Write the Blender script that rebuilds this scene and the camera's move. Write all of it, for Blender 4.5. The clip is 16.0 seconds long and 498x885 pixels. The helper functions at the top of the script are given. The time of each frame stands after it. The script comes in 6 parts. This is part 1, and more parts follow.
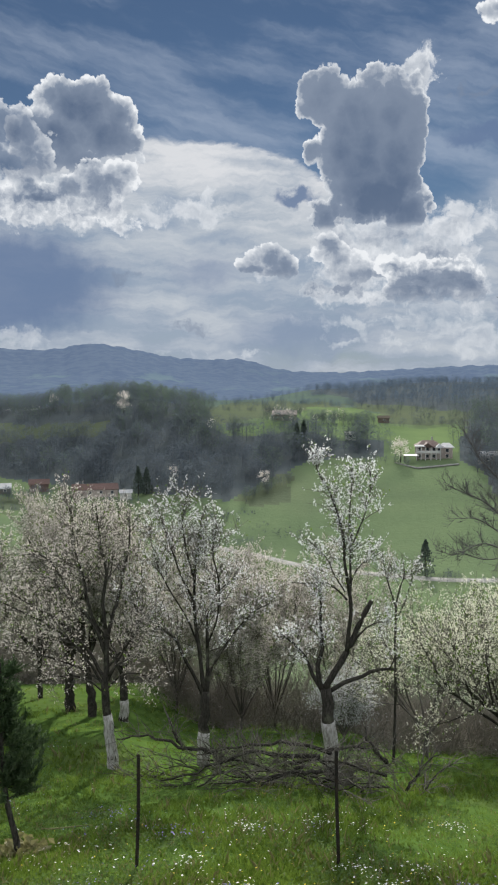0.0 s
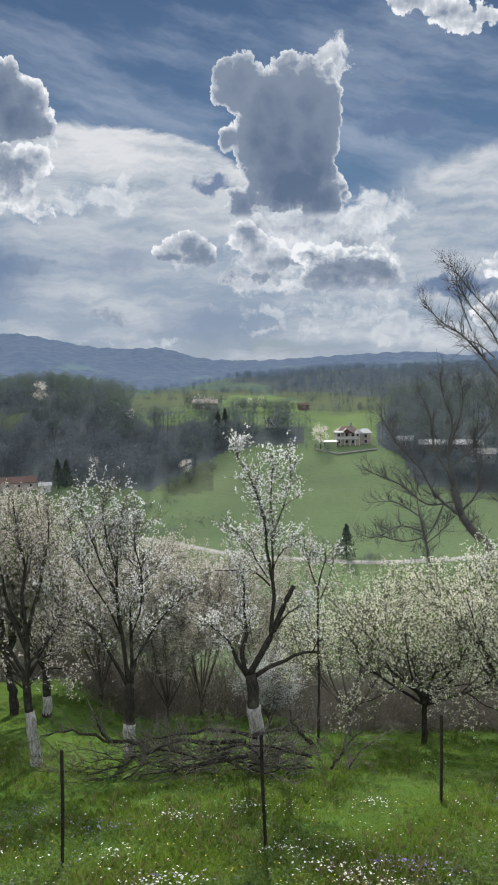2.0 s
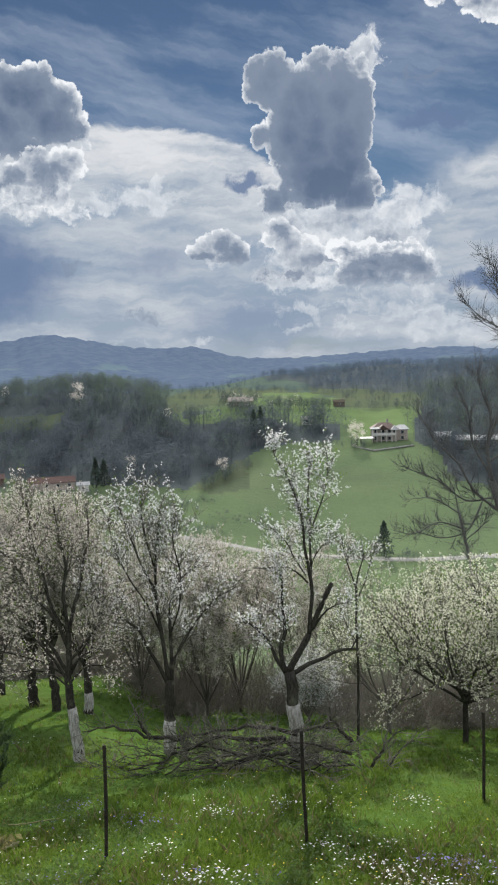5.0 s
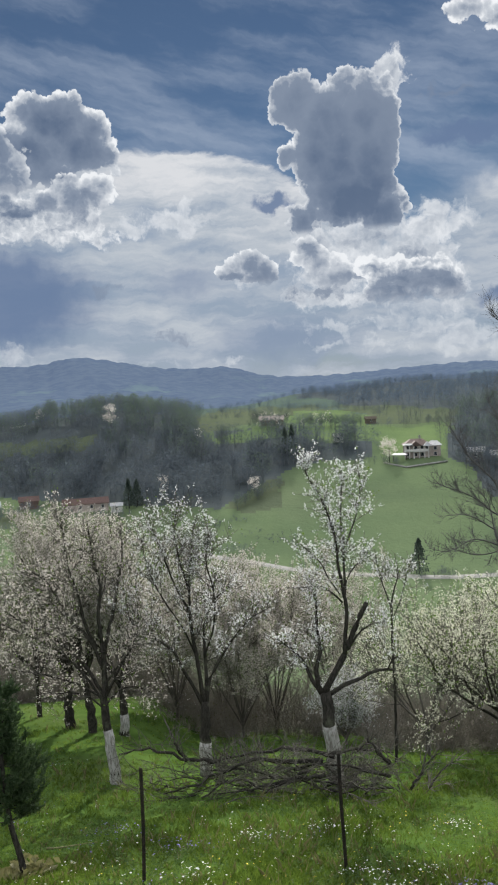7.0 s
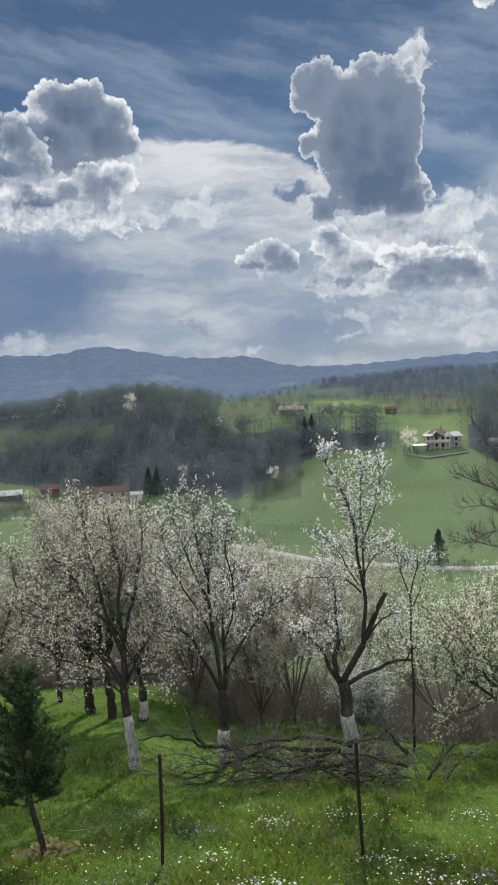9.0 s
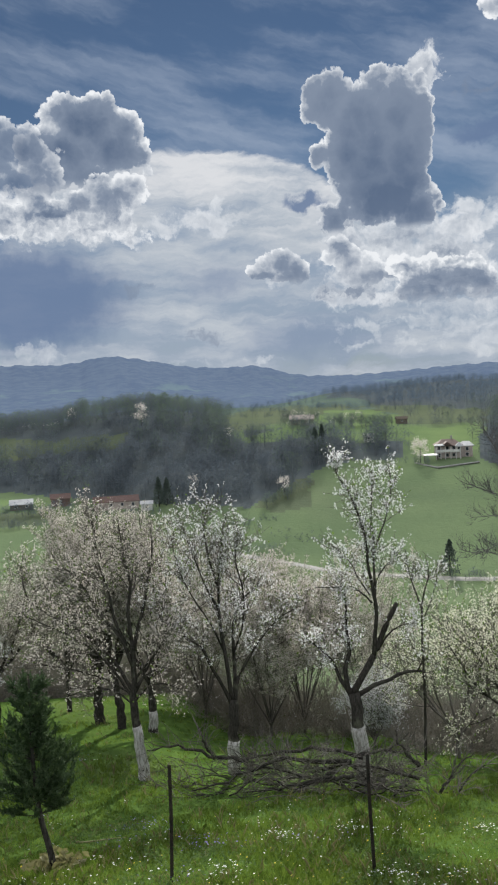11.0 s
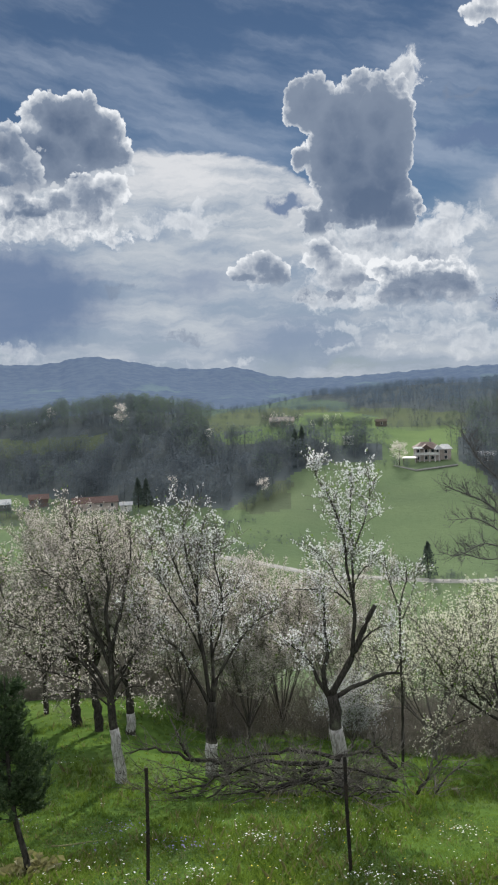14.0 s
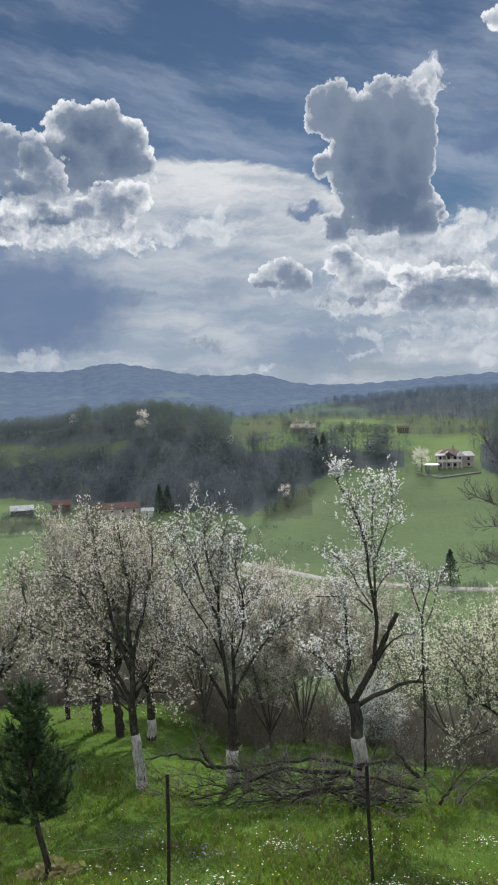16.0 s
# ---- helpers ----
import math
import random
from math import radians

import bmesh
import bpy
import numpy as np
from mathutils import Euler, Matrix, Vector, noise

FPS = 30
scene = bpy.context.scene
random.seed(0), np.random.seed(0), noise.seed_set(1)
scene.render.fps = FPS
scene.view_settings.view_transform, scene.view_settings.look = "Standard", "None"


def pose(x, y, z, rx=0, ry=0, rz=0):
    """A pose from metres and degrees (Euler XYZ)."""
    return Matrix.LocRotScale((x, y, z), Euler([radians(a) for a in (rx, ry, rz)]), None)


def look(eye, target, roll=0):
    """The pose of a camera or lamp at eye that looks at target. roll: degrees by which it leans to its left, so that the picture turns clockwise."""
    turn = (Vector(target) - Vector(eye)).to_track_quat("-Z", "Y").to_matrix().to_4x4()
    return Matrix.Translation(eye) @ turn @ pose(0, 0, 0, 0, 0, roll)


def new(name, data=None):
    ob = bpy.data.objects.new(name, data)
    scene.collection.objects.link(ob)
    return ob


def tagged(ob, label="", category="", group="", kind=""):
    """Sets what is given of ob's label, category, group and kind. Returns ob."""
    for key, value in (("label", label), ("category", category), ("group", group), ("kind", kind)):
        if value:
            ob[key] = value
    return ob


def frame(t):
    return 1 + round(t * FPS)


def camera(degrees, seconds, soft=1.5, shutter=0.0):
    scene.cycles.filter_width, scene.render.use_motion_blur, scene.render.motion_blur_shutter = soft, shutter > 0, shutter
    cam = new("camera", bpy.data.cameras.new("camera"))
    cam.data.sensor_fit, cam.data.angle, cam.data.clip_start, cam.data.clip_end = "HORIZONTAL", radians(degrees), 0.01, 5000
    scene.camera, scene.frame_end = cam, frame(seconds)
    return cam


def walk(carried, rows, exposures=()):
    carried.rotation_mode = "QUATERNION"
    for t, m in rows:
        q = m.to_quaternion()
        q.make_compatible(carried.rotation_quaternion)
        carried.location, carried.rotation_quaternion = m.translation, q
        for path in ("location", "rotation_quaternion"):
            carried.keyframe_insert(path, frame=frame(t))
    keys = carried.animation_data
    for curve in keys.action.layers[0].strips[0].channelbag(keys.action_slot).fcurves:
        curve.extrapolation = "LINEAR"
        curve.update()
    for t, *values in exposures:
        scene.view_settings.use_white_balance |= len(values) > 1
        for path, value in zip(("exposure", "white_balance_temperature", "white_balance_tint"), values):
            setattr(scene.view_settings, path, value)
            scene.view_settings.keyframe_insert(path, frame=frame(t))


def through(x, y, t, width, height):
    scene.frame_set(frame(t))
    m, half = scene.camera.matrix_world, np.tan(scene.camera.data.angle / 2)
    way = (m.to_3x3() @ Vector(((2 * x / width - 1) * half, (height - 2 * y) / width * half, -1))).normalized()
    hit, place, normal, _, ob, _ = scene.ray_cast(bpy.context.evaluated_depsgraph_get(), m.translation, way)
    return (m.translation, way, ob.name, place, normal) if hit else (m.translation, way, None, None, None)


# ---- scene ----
# ================= camera and its walk =================
cam = camera(35.3, 16.0, soft=2.1)
EYE = 6.0
PATH = [
    (0, 0.000, 0.000, 0.000, -0.00, -3.80, -0.00),
    (0.5, 0.002, -0.022, 0.007, -0.46, -3.71, 0.01),
    (1, 0.004, 0.005, -0.008, -1.64, -3.76, 0.16),
    (1.5, 0.005, 0.018, -0.016, -3.57, -4.04, 0.41),
    (2, 0.029, 0.020, -0.010, -5.80, -4.67, 0.72),
    (2.5, 0.025, 0.026, -0.019, -7.41, -5.36, 0.88),
    (3, 0.019, 0.041, -0.030, -7.91, -5.88, 0.91),
    (3.5, 0.021, 0.027, -0.024, -7.27, -6.08, 0.92),
    (4, 0.018, 0.047, -0.026, -5.99, -5.89, 1.00),
    (4.5, 0.018, 0.035, -0.025, -4.60, -5.42, 1.25),
    (5, 0.013, -0.001, -0.011, -3.25, -4.78, 1.59),
    (7.5, 0.013, -0.025, 0.015, -0.67, -3.27, 2.70),
    (8, 0.010, -0.013, 0.012, -0.22, -3.70, 2.59),
    (8.5, 0.009, -0.037, 0.015, 0.15, -3.98, 2.50),
    (9, 0.013, -0.035, 0.015, 0.45, -4.03, 2.44),
    (9.5, 0.011, -0.002, 0.007, 0.78, -3.87, 2.45),
    (10, 0.006, -0.011, 0.004, 1.19, -3.61, 2.47),
    (12.5, 0.009, -0.002, 0.001, 0.83, -3.20, 2.02),
    (13, 0.010, 0.001, 0.005, 0.09, -3.24, 1.84),
    (13.5, 0.017, 0.008, 0.002, -0.33, -3.27, 1.87),
    (14, 0.012, 0.003, 0.005, -0.24, -3.23, 1.94),
    (14.5, 0.011, 0.007, 0.006, 0.22, -3.18, 2.02),
    (15, 0.008, 0.004, 0.002, 0.77, -3.08, 2.03),
    (15.5, 0.004, 0.003, -0.003, 1.13, -2.93, 2.00),
    (16, 0.005, 0.011, 0.001, 1.32, -2.70, 1.90),
]
walk(cam, [(t, pose(x, y, EYE + z, 90 + p, r, yw)) for t, x, y, z, yw, p, r in PATH], exposures=[(0, 0.88), (1.5, 0.88), (3.2, 1.02), (5, 0.94), (7.5, 0.88), (16, 0.88)])

# ================= sun and sky =================
SUN_AZ, SUN_EL = 4.5, 27.5            # degrees right of ahead, degrees up
sun = new("sun", bpy.data.lights.new("sun", "SUN"))
sun.data.energy, sun.data.angle, sun.data.color = 3.7, radians(0.6), (1.0, 0.95, 0.86)
_s = Vector((math.sin(radians(SUN_AZ)) * math.cos(radians(SUN_EL)), math.cos(radians(SUN_AZ)) * math.cos(radians(SUN_EL)), math.sin(radians(SUN_EL))))
sun.matrix_world = look(_s * 100, (0, 0, 0))


class Nodes:
    """Short hand for building a node tree."""

    def __init__(self, tree):
        self.t = tree

    def n(self, kind, **sets):
        node = self.t.nodes.new(kind)
        for key, value in sets.items():
            if key == "op":
                node.operation = value
            elif key == "ramp":
                els = node.color_ramp.elements
                while len(els) < len(value):
                    els.new(0.5)
                for el, (pos, col) in zip(els, value):
                    el.position, el.color = pos, (*col, 1) if len(col) == 3 else col
            elif key == "dims":
                node.noise_dimensions = value
            elif key == "blend":
                node.data_type, node.blend_type = "RGBA", value
        return node

    def put(self, socket, value):
        if isinstance(value, bpy.types.NodeSocket):
            self.t.links.new(value, socket)
        else:
            socket.default_value = value

    def math(self, op, a, b=0.0, c=0.0, clamp=False):
        node = self.n("ShaderNodeMath", op=op)
        node.use_clamp = clamp
        for s, v in zip(node.inputs, (a, b, c)):
            self.put(s, v)
        return node.outputs[0]

    def vec(self, op, a, b=(0, 0, 0)):
        node = self.n("ShaderNodeVectorMath", op=op)
        self.put(node.inputs[0], a)
        self.put(node.inputs[1], b)
        return node.outputs["Value" if op in ("LENGTH", "DOT_PRODUCT") else "Vector"]

    def noise(self, vector, scale, detail=4, rough=0.55, distort=0.0, flat=False):
        node = self.n("ShaderNodeTexNoise", dims="2D" if flat else "3D")
        for key, v in (("Vector", vector), ("Scale", scale), ("Detail", detail), ("Roughness", rough), ("Distortion", distort)):
            if v is not None:
                self.put(node.inputs[key], v)
        return node.outputs["Fac"]

    def span(self, v, lo, hi, a=0.0, b=1.0, kind="SMOOTHSTEP"):
        node = self.n("ShaderNodeMapRange")
        node.interpolation_type = kind
        for s, x in zip(node.inputs[:5], (v, lo, hi, a, b)):
            self.put(s, x)
        return node.outputs[0]

    def mix(self, fac, a, b, blend="MIX"):
        node = self.n("ShaderNodeMix", blend=blend)
        for i, v in ((0, fac), (6, a), (7, b)):
            self.put(node.inputs[i], (*v, 1) if isinstance(v, tuple) and len(v) == 3 else v)
        return node.outputs[2]

    def ramp(self, fac, stops):
        node = self.n("ShaderNodeValToRGB", ramp=stops)
        self.put(node.inputs[0], fac)
        return node.outputs[0]


world = bpy.data.worlds.new("sky")
scene.world = world
world.use_nodes = True
world.node_tree.nodes.clear()
K = Nodes(world.node_tree)
geo = K.n("ShaderNodeTexCoord").outputs["Generated"]
xyz = K.n("ShaderNodeSeparateXYZ")
K.put(xyz.inputs[0], geo)
az = K.math("MULTIPLY", K.math("ARCTAN2", xyz.outputs[0], xyz.outputs[1]), 57.2958)
el = K.math("MULTIPLY", K.math("ARCSINE", xyz.outputs[2]), 57.2958)
com = K.n("ShaderNodeCombineXYZ")
K.put(com.inputs[0], az), K.put(com.inputs[1], el)
sky_at = com.outputs[0]               # (azimuth, elevation, 0) in degrees

air = K.n("ShaderNodeTexSky")
air.sky_type, air.sun_disc = "NISHITA", False
air.sun_elevation, air.sun_rotation = radians(SUN_EL), radians(SUN_AZ)
air.air_density, air.dust_density, air.ozone_density = 1.0, 0.0, 4.0
blue = K.vec("MULTIPLY", air.outputs[0], (0.039, 0.0375, 0.037))

# domain warp, so that outlines billow
wx = K.noise(sky_at, 0.55, 4, 0.6, flat=True)
wy = K.noise(K.vec("ADD", sky_at, (31.0, 17.0, 0.0)), 0.55, 4, 0.6, flat=True)
wc = K.n("ShaderNodeCombineXYZ")
K.put(wc.inputs[0], K.math("SUBTRACT", wx, 0.5)), K.put(wc.inputs[1], K.math("SUBTRACT", wy, 0.5))
warp = K.n("ShaderNodeVectorMath", op="SCALE")
K.put(warp.inputs[0], wc.outputs[0]), K.put(warp.inputs["Scale"], 2.2)
warped = K.vec("ADD", sky_at, warp.outputs[0])


def heap(at, blobs, soft=0.25, degrees=False):
    """A field that is 1 in the middle of the blobs (azimuth, elevation, half width, half height) and 0 at their rim; or the way in from the rim, in degrees."""
    out = None
    for a, e, rx, ry in blobs:
        d = K.vec("LENGTH", K.vec("MULTIPLY", K.vec("SUBTRACT", at, (a, e, 0)), (1 / rx, 1 / ry, 0)))
        if degrees:
            d = K.math("MULTIPLY", K.math("SUBTRACT", d, 1.0), min(rx, ry))
        out = d if out is None else K.math("SMOOTH_MIN", out, d, soft)
    return K.math("SUBTRACT", 0.0 if degrees else 1.0, out)


TOWER = [(5.3, 19.9, 2.0, 2.0), (7.2, 18.9, 2.1, 2.0), (8.8, 20.3, 1.5, 1.6), (10.5, 19.2, 2.2, 2.4), (8.4, 16.9, 3.6, 3.7), (9.0, 14.2, 3.6, 2.5), (5.6, 12.4, 2.0, 1.1), (11.2, 12.6, 1.9, 1.5), (4.4, 16.6, 0.7, 0.9), (11.6, 17.1, 1.1, 3.1), (4.1, 19.2, 0.8, 1.2)]
COLUMN = [(10.2, 18.6, 1.9, 2.0), (10.6, 15.6, 1.9, 3.0), (9.4, 13.6, 2.6, 1.9)]
HORN = [(12.0, 21.4, 1.4, 1.3), (12.7, 22.2, 0.8, 0.9), (11.0, 21.1, 1.1, 0.8), (11.8, 20.2, 0.9, 0.8)]
BANK = [(-11.9, 18.9, 2.9, 2.1), (-13.8, 19.4, 1.4, 1.2), (-10.7, 19.6, 1.5, 1.3), (-9.0, 18.7, 1.3, 1.5), (-10.0, 17.4, 2.9, 2.0), (-13.3, 17.0, 3.8, 2.2), (-8.0, 17.0, 0.9, 1.5)]
BANK_WEST = [(-16.4, 17.2, 1.9, 1.7), (-15.2, 16.2, 1.9, 1.4), (-18.6, 16.8, 2.6, 2.6), (-16.6, 15.2, 2.9, 1.6)]
BANK_LOW = [(-10.2, 14.6, 2.3, 1.4), (-8.8, 15.2, 1.0, 1.1), (-12.4, 14.2, 1.6, 0.9)]
SKIRT = [(-15.1, 13.2, 3.4, 1.7), (-10.3, 14.1, 2.3, 1.6), (-11.7, 12.5, 3.6, 1.3), (-16.3, 11.8, 2.2, 0.8), (-9.2, 11.5, 1.5, 0.6), (-18.8, 12.9, 2.5, 2.0)]
SHELF = [(1.6, 8.8, 2.2, 1.1), (6.1, 10.3, 2.1, 2.0), (8.1, 8.9, 3.8, 2.1), (10.0, 10.9, 3.6, 1.8), (12.8, 9.0, 3.9, 2.4), (15.4, 7.6, 1.7, 1.9), (8.1, 6.9, 5.6, 1.0), (14.0, 11.2, 2.4, 1.4)]
SHELF_WEST = [(1.5, 9.3, 1.6, 1.2), (0.2, 8.9, 1.2, 0.8), (2.6, 9.0, 1.1, 1.2)]
SHELF_MID = [(5.9, 10.0, 1.5, 1.2), (6.9, 9.2, 1.6, 1.2), (8.4, 8.4, 2.4, 0.9)]
SHELF_EAST = [(12.6, 7.8, 2.8, 1.6), (10.6, 8.8, 1.8, 1.0), (14.4, 8.0, 1.8, 1.5), (15.6, 7.2, 1.1, 1.4), (11.5, 6.9, 3.6, 0.8)]
SHELF_LOW = [(6.6, 7.2, 3.2, 0.8), (11.6, 6.8, 3.0, 0.6), (14.6, 6.5, 1.4, 0.5)]
WISP = [(-3.7, 12.7, 2.6, 1.3), (-6.8, 12.3, 1.8, 0.9), (15.1, 11.7, 2.6, 1.5)]
LOW = [(8.1, 4.9, 4.5, 0.6), (14.0, 5.9, 3.3, 0.9), (15.2, 4.6, 3.0, 1.2), (16.5, 3.4, 2.4, 1.2), (12.1, 4.9, 2.6, 0.7), (6.5, 3.7, 2.2, 0.5), (10.5, 3.4, 2.8, 0.6), (-10.0, 2.7, 4.0, 0.4), (0.0, 2.6, 3.0, 0.4), (-16.0, 3.6, 1.6, 0.9), (20.0, 3.0, 3.0, 1.0)]
EAST = [(17.4, 24.3, 1.9, 0.8), (19.6, 23.4, 2.0, 0.9), (21.6, 22.7, 1.8, 0.8), (24.2, 7.5, 1.9, 1.1), (23.4, 4.6, 2.1, 1.3), (25.2, 3.0, 1.8, 1.2)]
SMALL = [(-9.0, 8.2, 1.6, 0.45), (-4.5, 4.4, 2.0, 0.45), (16.6, 19.6, 2.2, 0.35)]


def domes(at, scale):
    """Rounded heads, one to a cell."""
    node = K.n("ShaderNodeTexVoronoi")
    node.feature, node.voronoi_dimensions = "F1", "2D"
    K.put(node.inputs["Vector"], at), K.put(node.inputs["Scale"], scale)
    d = node.outputs["Distance"]
    return K.math("SUBTRACT", 0.26, K.math("MULTIPLY", d, d))


def billows(at):
    """Cauliflower relief of four sizes, in degrees."""
    out = -0.10
    for scale, amount in ((0.55, 0.80), (1.25, 0.50), (2.7, 0.26), (5.6, 0.11)):
        out = K.math("MULTIPLY_ADD", domes(at, scale), amount, out)
    return out


curl = K.vec("ADD", sky_at, K.vec("MULTIPLY", warp.outputs[0], (0.30, 0.30, 0)))
fine = K.noise(warped, 0.9, 6, 0.62, flat=True)
billow = billows(curl)
relief = K.math("SUBTRACT", billow, billows(K.vec("ADD", curl, (-0.12, 0.34, 0.0))))     # heads are brighter on top
bump_n = K.noise(sky_at, 0.42, 3, 0.5, flat=True)
strata = K.noise(K.vec("MULTIPLY", warped, (0.35, 1.3, 1.0)), 0.55, 4, 0.55, flat=True)
torn = K.math("MULTIPLY_ADD", billow, 0.7, K.math("MULTIPLY", K.math("SUBTRACT", fine, 0.5), 1.7))


def cumulus(blobs, soft=0.5, loose=False):
    h = heap(warped if loose else curl, blobs, soft, True)
    f = K.math("ADD", K.math("MINIMUM", h, 1.6), torn if loose else K.math("MULTIPLY_ADD", K.math("SUBTRACT", fine, 0.5), 0.25, billow))
    return f, K.span(f, 0.0, 0.55 if loose else 0.14)


# high veil: pale below about 17 degrees, with a sharp lens-shaped upper rim, and blue gaps
long_at = K.vec("MULTIPLY", K.vec("ADD", sky_at, K.vec("MULTIPLY", warp.outputs[0], (0.8, 0.45, 0))), (0.22, 1.0, 1.0))
streak = K.noise(long_at, 0.55, 5, 0.6, flat=True)
veil_at = K.vec("ADD", sky_at, K.vec("MULTIPLY", warp.outputs[0], (0.6, 0.16, 0)))
lens = heap(veil_at, [(-4.4, 8.2, 14.5, 9.2), (-9.0, 9.0, 9.0, 8.6)], 0.1)
lens = K.math("ADD", lens, K.math("MULTIPLY", K.math("SUBTRACT", K.noise(long_at, 1.4, 3, 0.6, flat=True), 0.5), 0.10))
side_veil = heap(K.vec("ADD", sky_at, K.vec("MULTIPLY", warp.outputs[0], (1.2, 0.5, 0))), [(19.0, 4.5, 15.0, 10.0), (23.0, 12.5, 7.0, 3.2)], 0.2)
lens_m = K.math("MULTIPLY", K.math("MAXIMUM", K.span(lens, -0.01, 0.05), K.span(side_veil, 0.0, 0.42)), K.span(streak, 0.15, 0.6, 0.6, 1.0))
belt = K.math("MULTIPLY", K.span(el, 13.5, 5.0), K.span(streak, 0.33, 0.62, 0.35, 1.0))
gaps = K.span(heap(warped, [(-17.0, 7.4, 9.5, 4.8), (17.0, 17.0, 3.6, 1.0), (3.4, 13.6, 1.8, 0.8), (20.5, 6.2, 4.0, 1.0)], 0.2), 0.0, 0.55, 0.0, 0.9)
dim = K.span(heap(warped, [(3.6, 4.0, 8.0, 2.6), (-3.0, 8.5, 4.0, 2.0)], 0.3), 0.0, 1.0, 0.0, 0.6)
diag = K.n("ShaderNodeVectorRotate")
K.put(diag.inputs["Vector"], K.vec("ADD", sky_at, K.vec("MULTIPLY", warp.outputs[0], (0.5, 0.35, 0)))), K.put(diag.inputs["Angle"], radians(14))
cirrus = K.noise(K.vec("MULTIPLY", diag.outputs[0], (0.12, 0.6, 1.0)), 0.5, 5, 0.6, flat=True)
cirrus_m = K.math("MULTIPLY", K.span(cirrus, 0.36, 0.85), 0.52)
# open sky beyond the view keeps scattered cloud
wide = K.noise(K.vec("MULTIPLY", geo, (1.0, 1.0, 2.2)), 2.6, 4, 0.6)
away = K.span(K.math("ABSOLUTE", az), 30.0, 46.0)
high = K.span(el, 27.0, 36.0)
wide_m = K.math("MULTIPLY", K.span(wide, 0.45, 0.57), K.math("MAXIMUM", away, high))

col = blue
col = K.mix(cirrus_m, col, (0.42, 0.48, 0.58))
col = K.mix(K.math("MULTIPLY", belt, 0.9), col, K.ramp(streak, [(0.3, (0.22, 0.28, 0.39)), (0.7, (0.46, 0.50, 0.56))]))
col = K.mix(K.math("MULTIPLY", lens_m, 0.92), col, K.ramp(K.math("ADD", K.math("MULTIPLY", streak, 0.75), K.math("MULTIPLY", K.span(el, 8.0, 17.5), 0.30)), [(0.3, (0.30, 0.36, 0.45)), (0.52, (0.47, 0.51, 0.56)), (0.74, (0.68, 0.69, 0.71))]))
col = K.mix(gaps, col, (0.125, 0.185, 0.31))
col = K.mix(dim, col, (0.19, 0.25, 0.37))


def lit(f, rim, lo, hi, bump, layers=0.0, base=None, foot=None):
    """Cloud colour against the sun: white rims and heads, grey in the thick of it, darker towards a flat base."""
    depth = K.math("SUBTRACT", f, K.math("MULTIPLY", relief, bump))
    depth = K.math("ADD", depth, K.math("MULTIPLY", K.math("SUBTRACT", bump_n, 0.5), K.span(f, 0.2, 1.2, 0.0, 0.9)))
    if layers:
        depth = K.math("ADD", depth, K.math("MULTIPLY", K.math("SUBTRACT", strata, 0.5), layers))
    if base:
        depth = K.math("ADD", depth, K.math("MULTIPLY", K.math("SUBTRACT", base[0], el), K.span(f, 0.25, 1.1, 0.0, base[1])))
    if foot:
        depth = K.math("ADD", depth, K.math("MAXIMUM", 0.0, K.math("MULTIPLY", K.math("SUBTRACT", foot[0], el), foot[1])))
    depth = K.math("DIVIDE", depth, 3.0)
    return K.ramp(depth, [(0.0, (0.80, 0.82, 0.845)), (rim / 3, (0.53, 0.565, 0.615)), (lo / 3, (0.205, 0.252, 0.335)), (hi / 3, (0.098, 0.140, 0.222))])


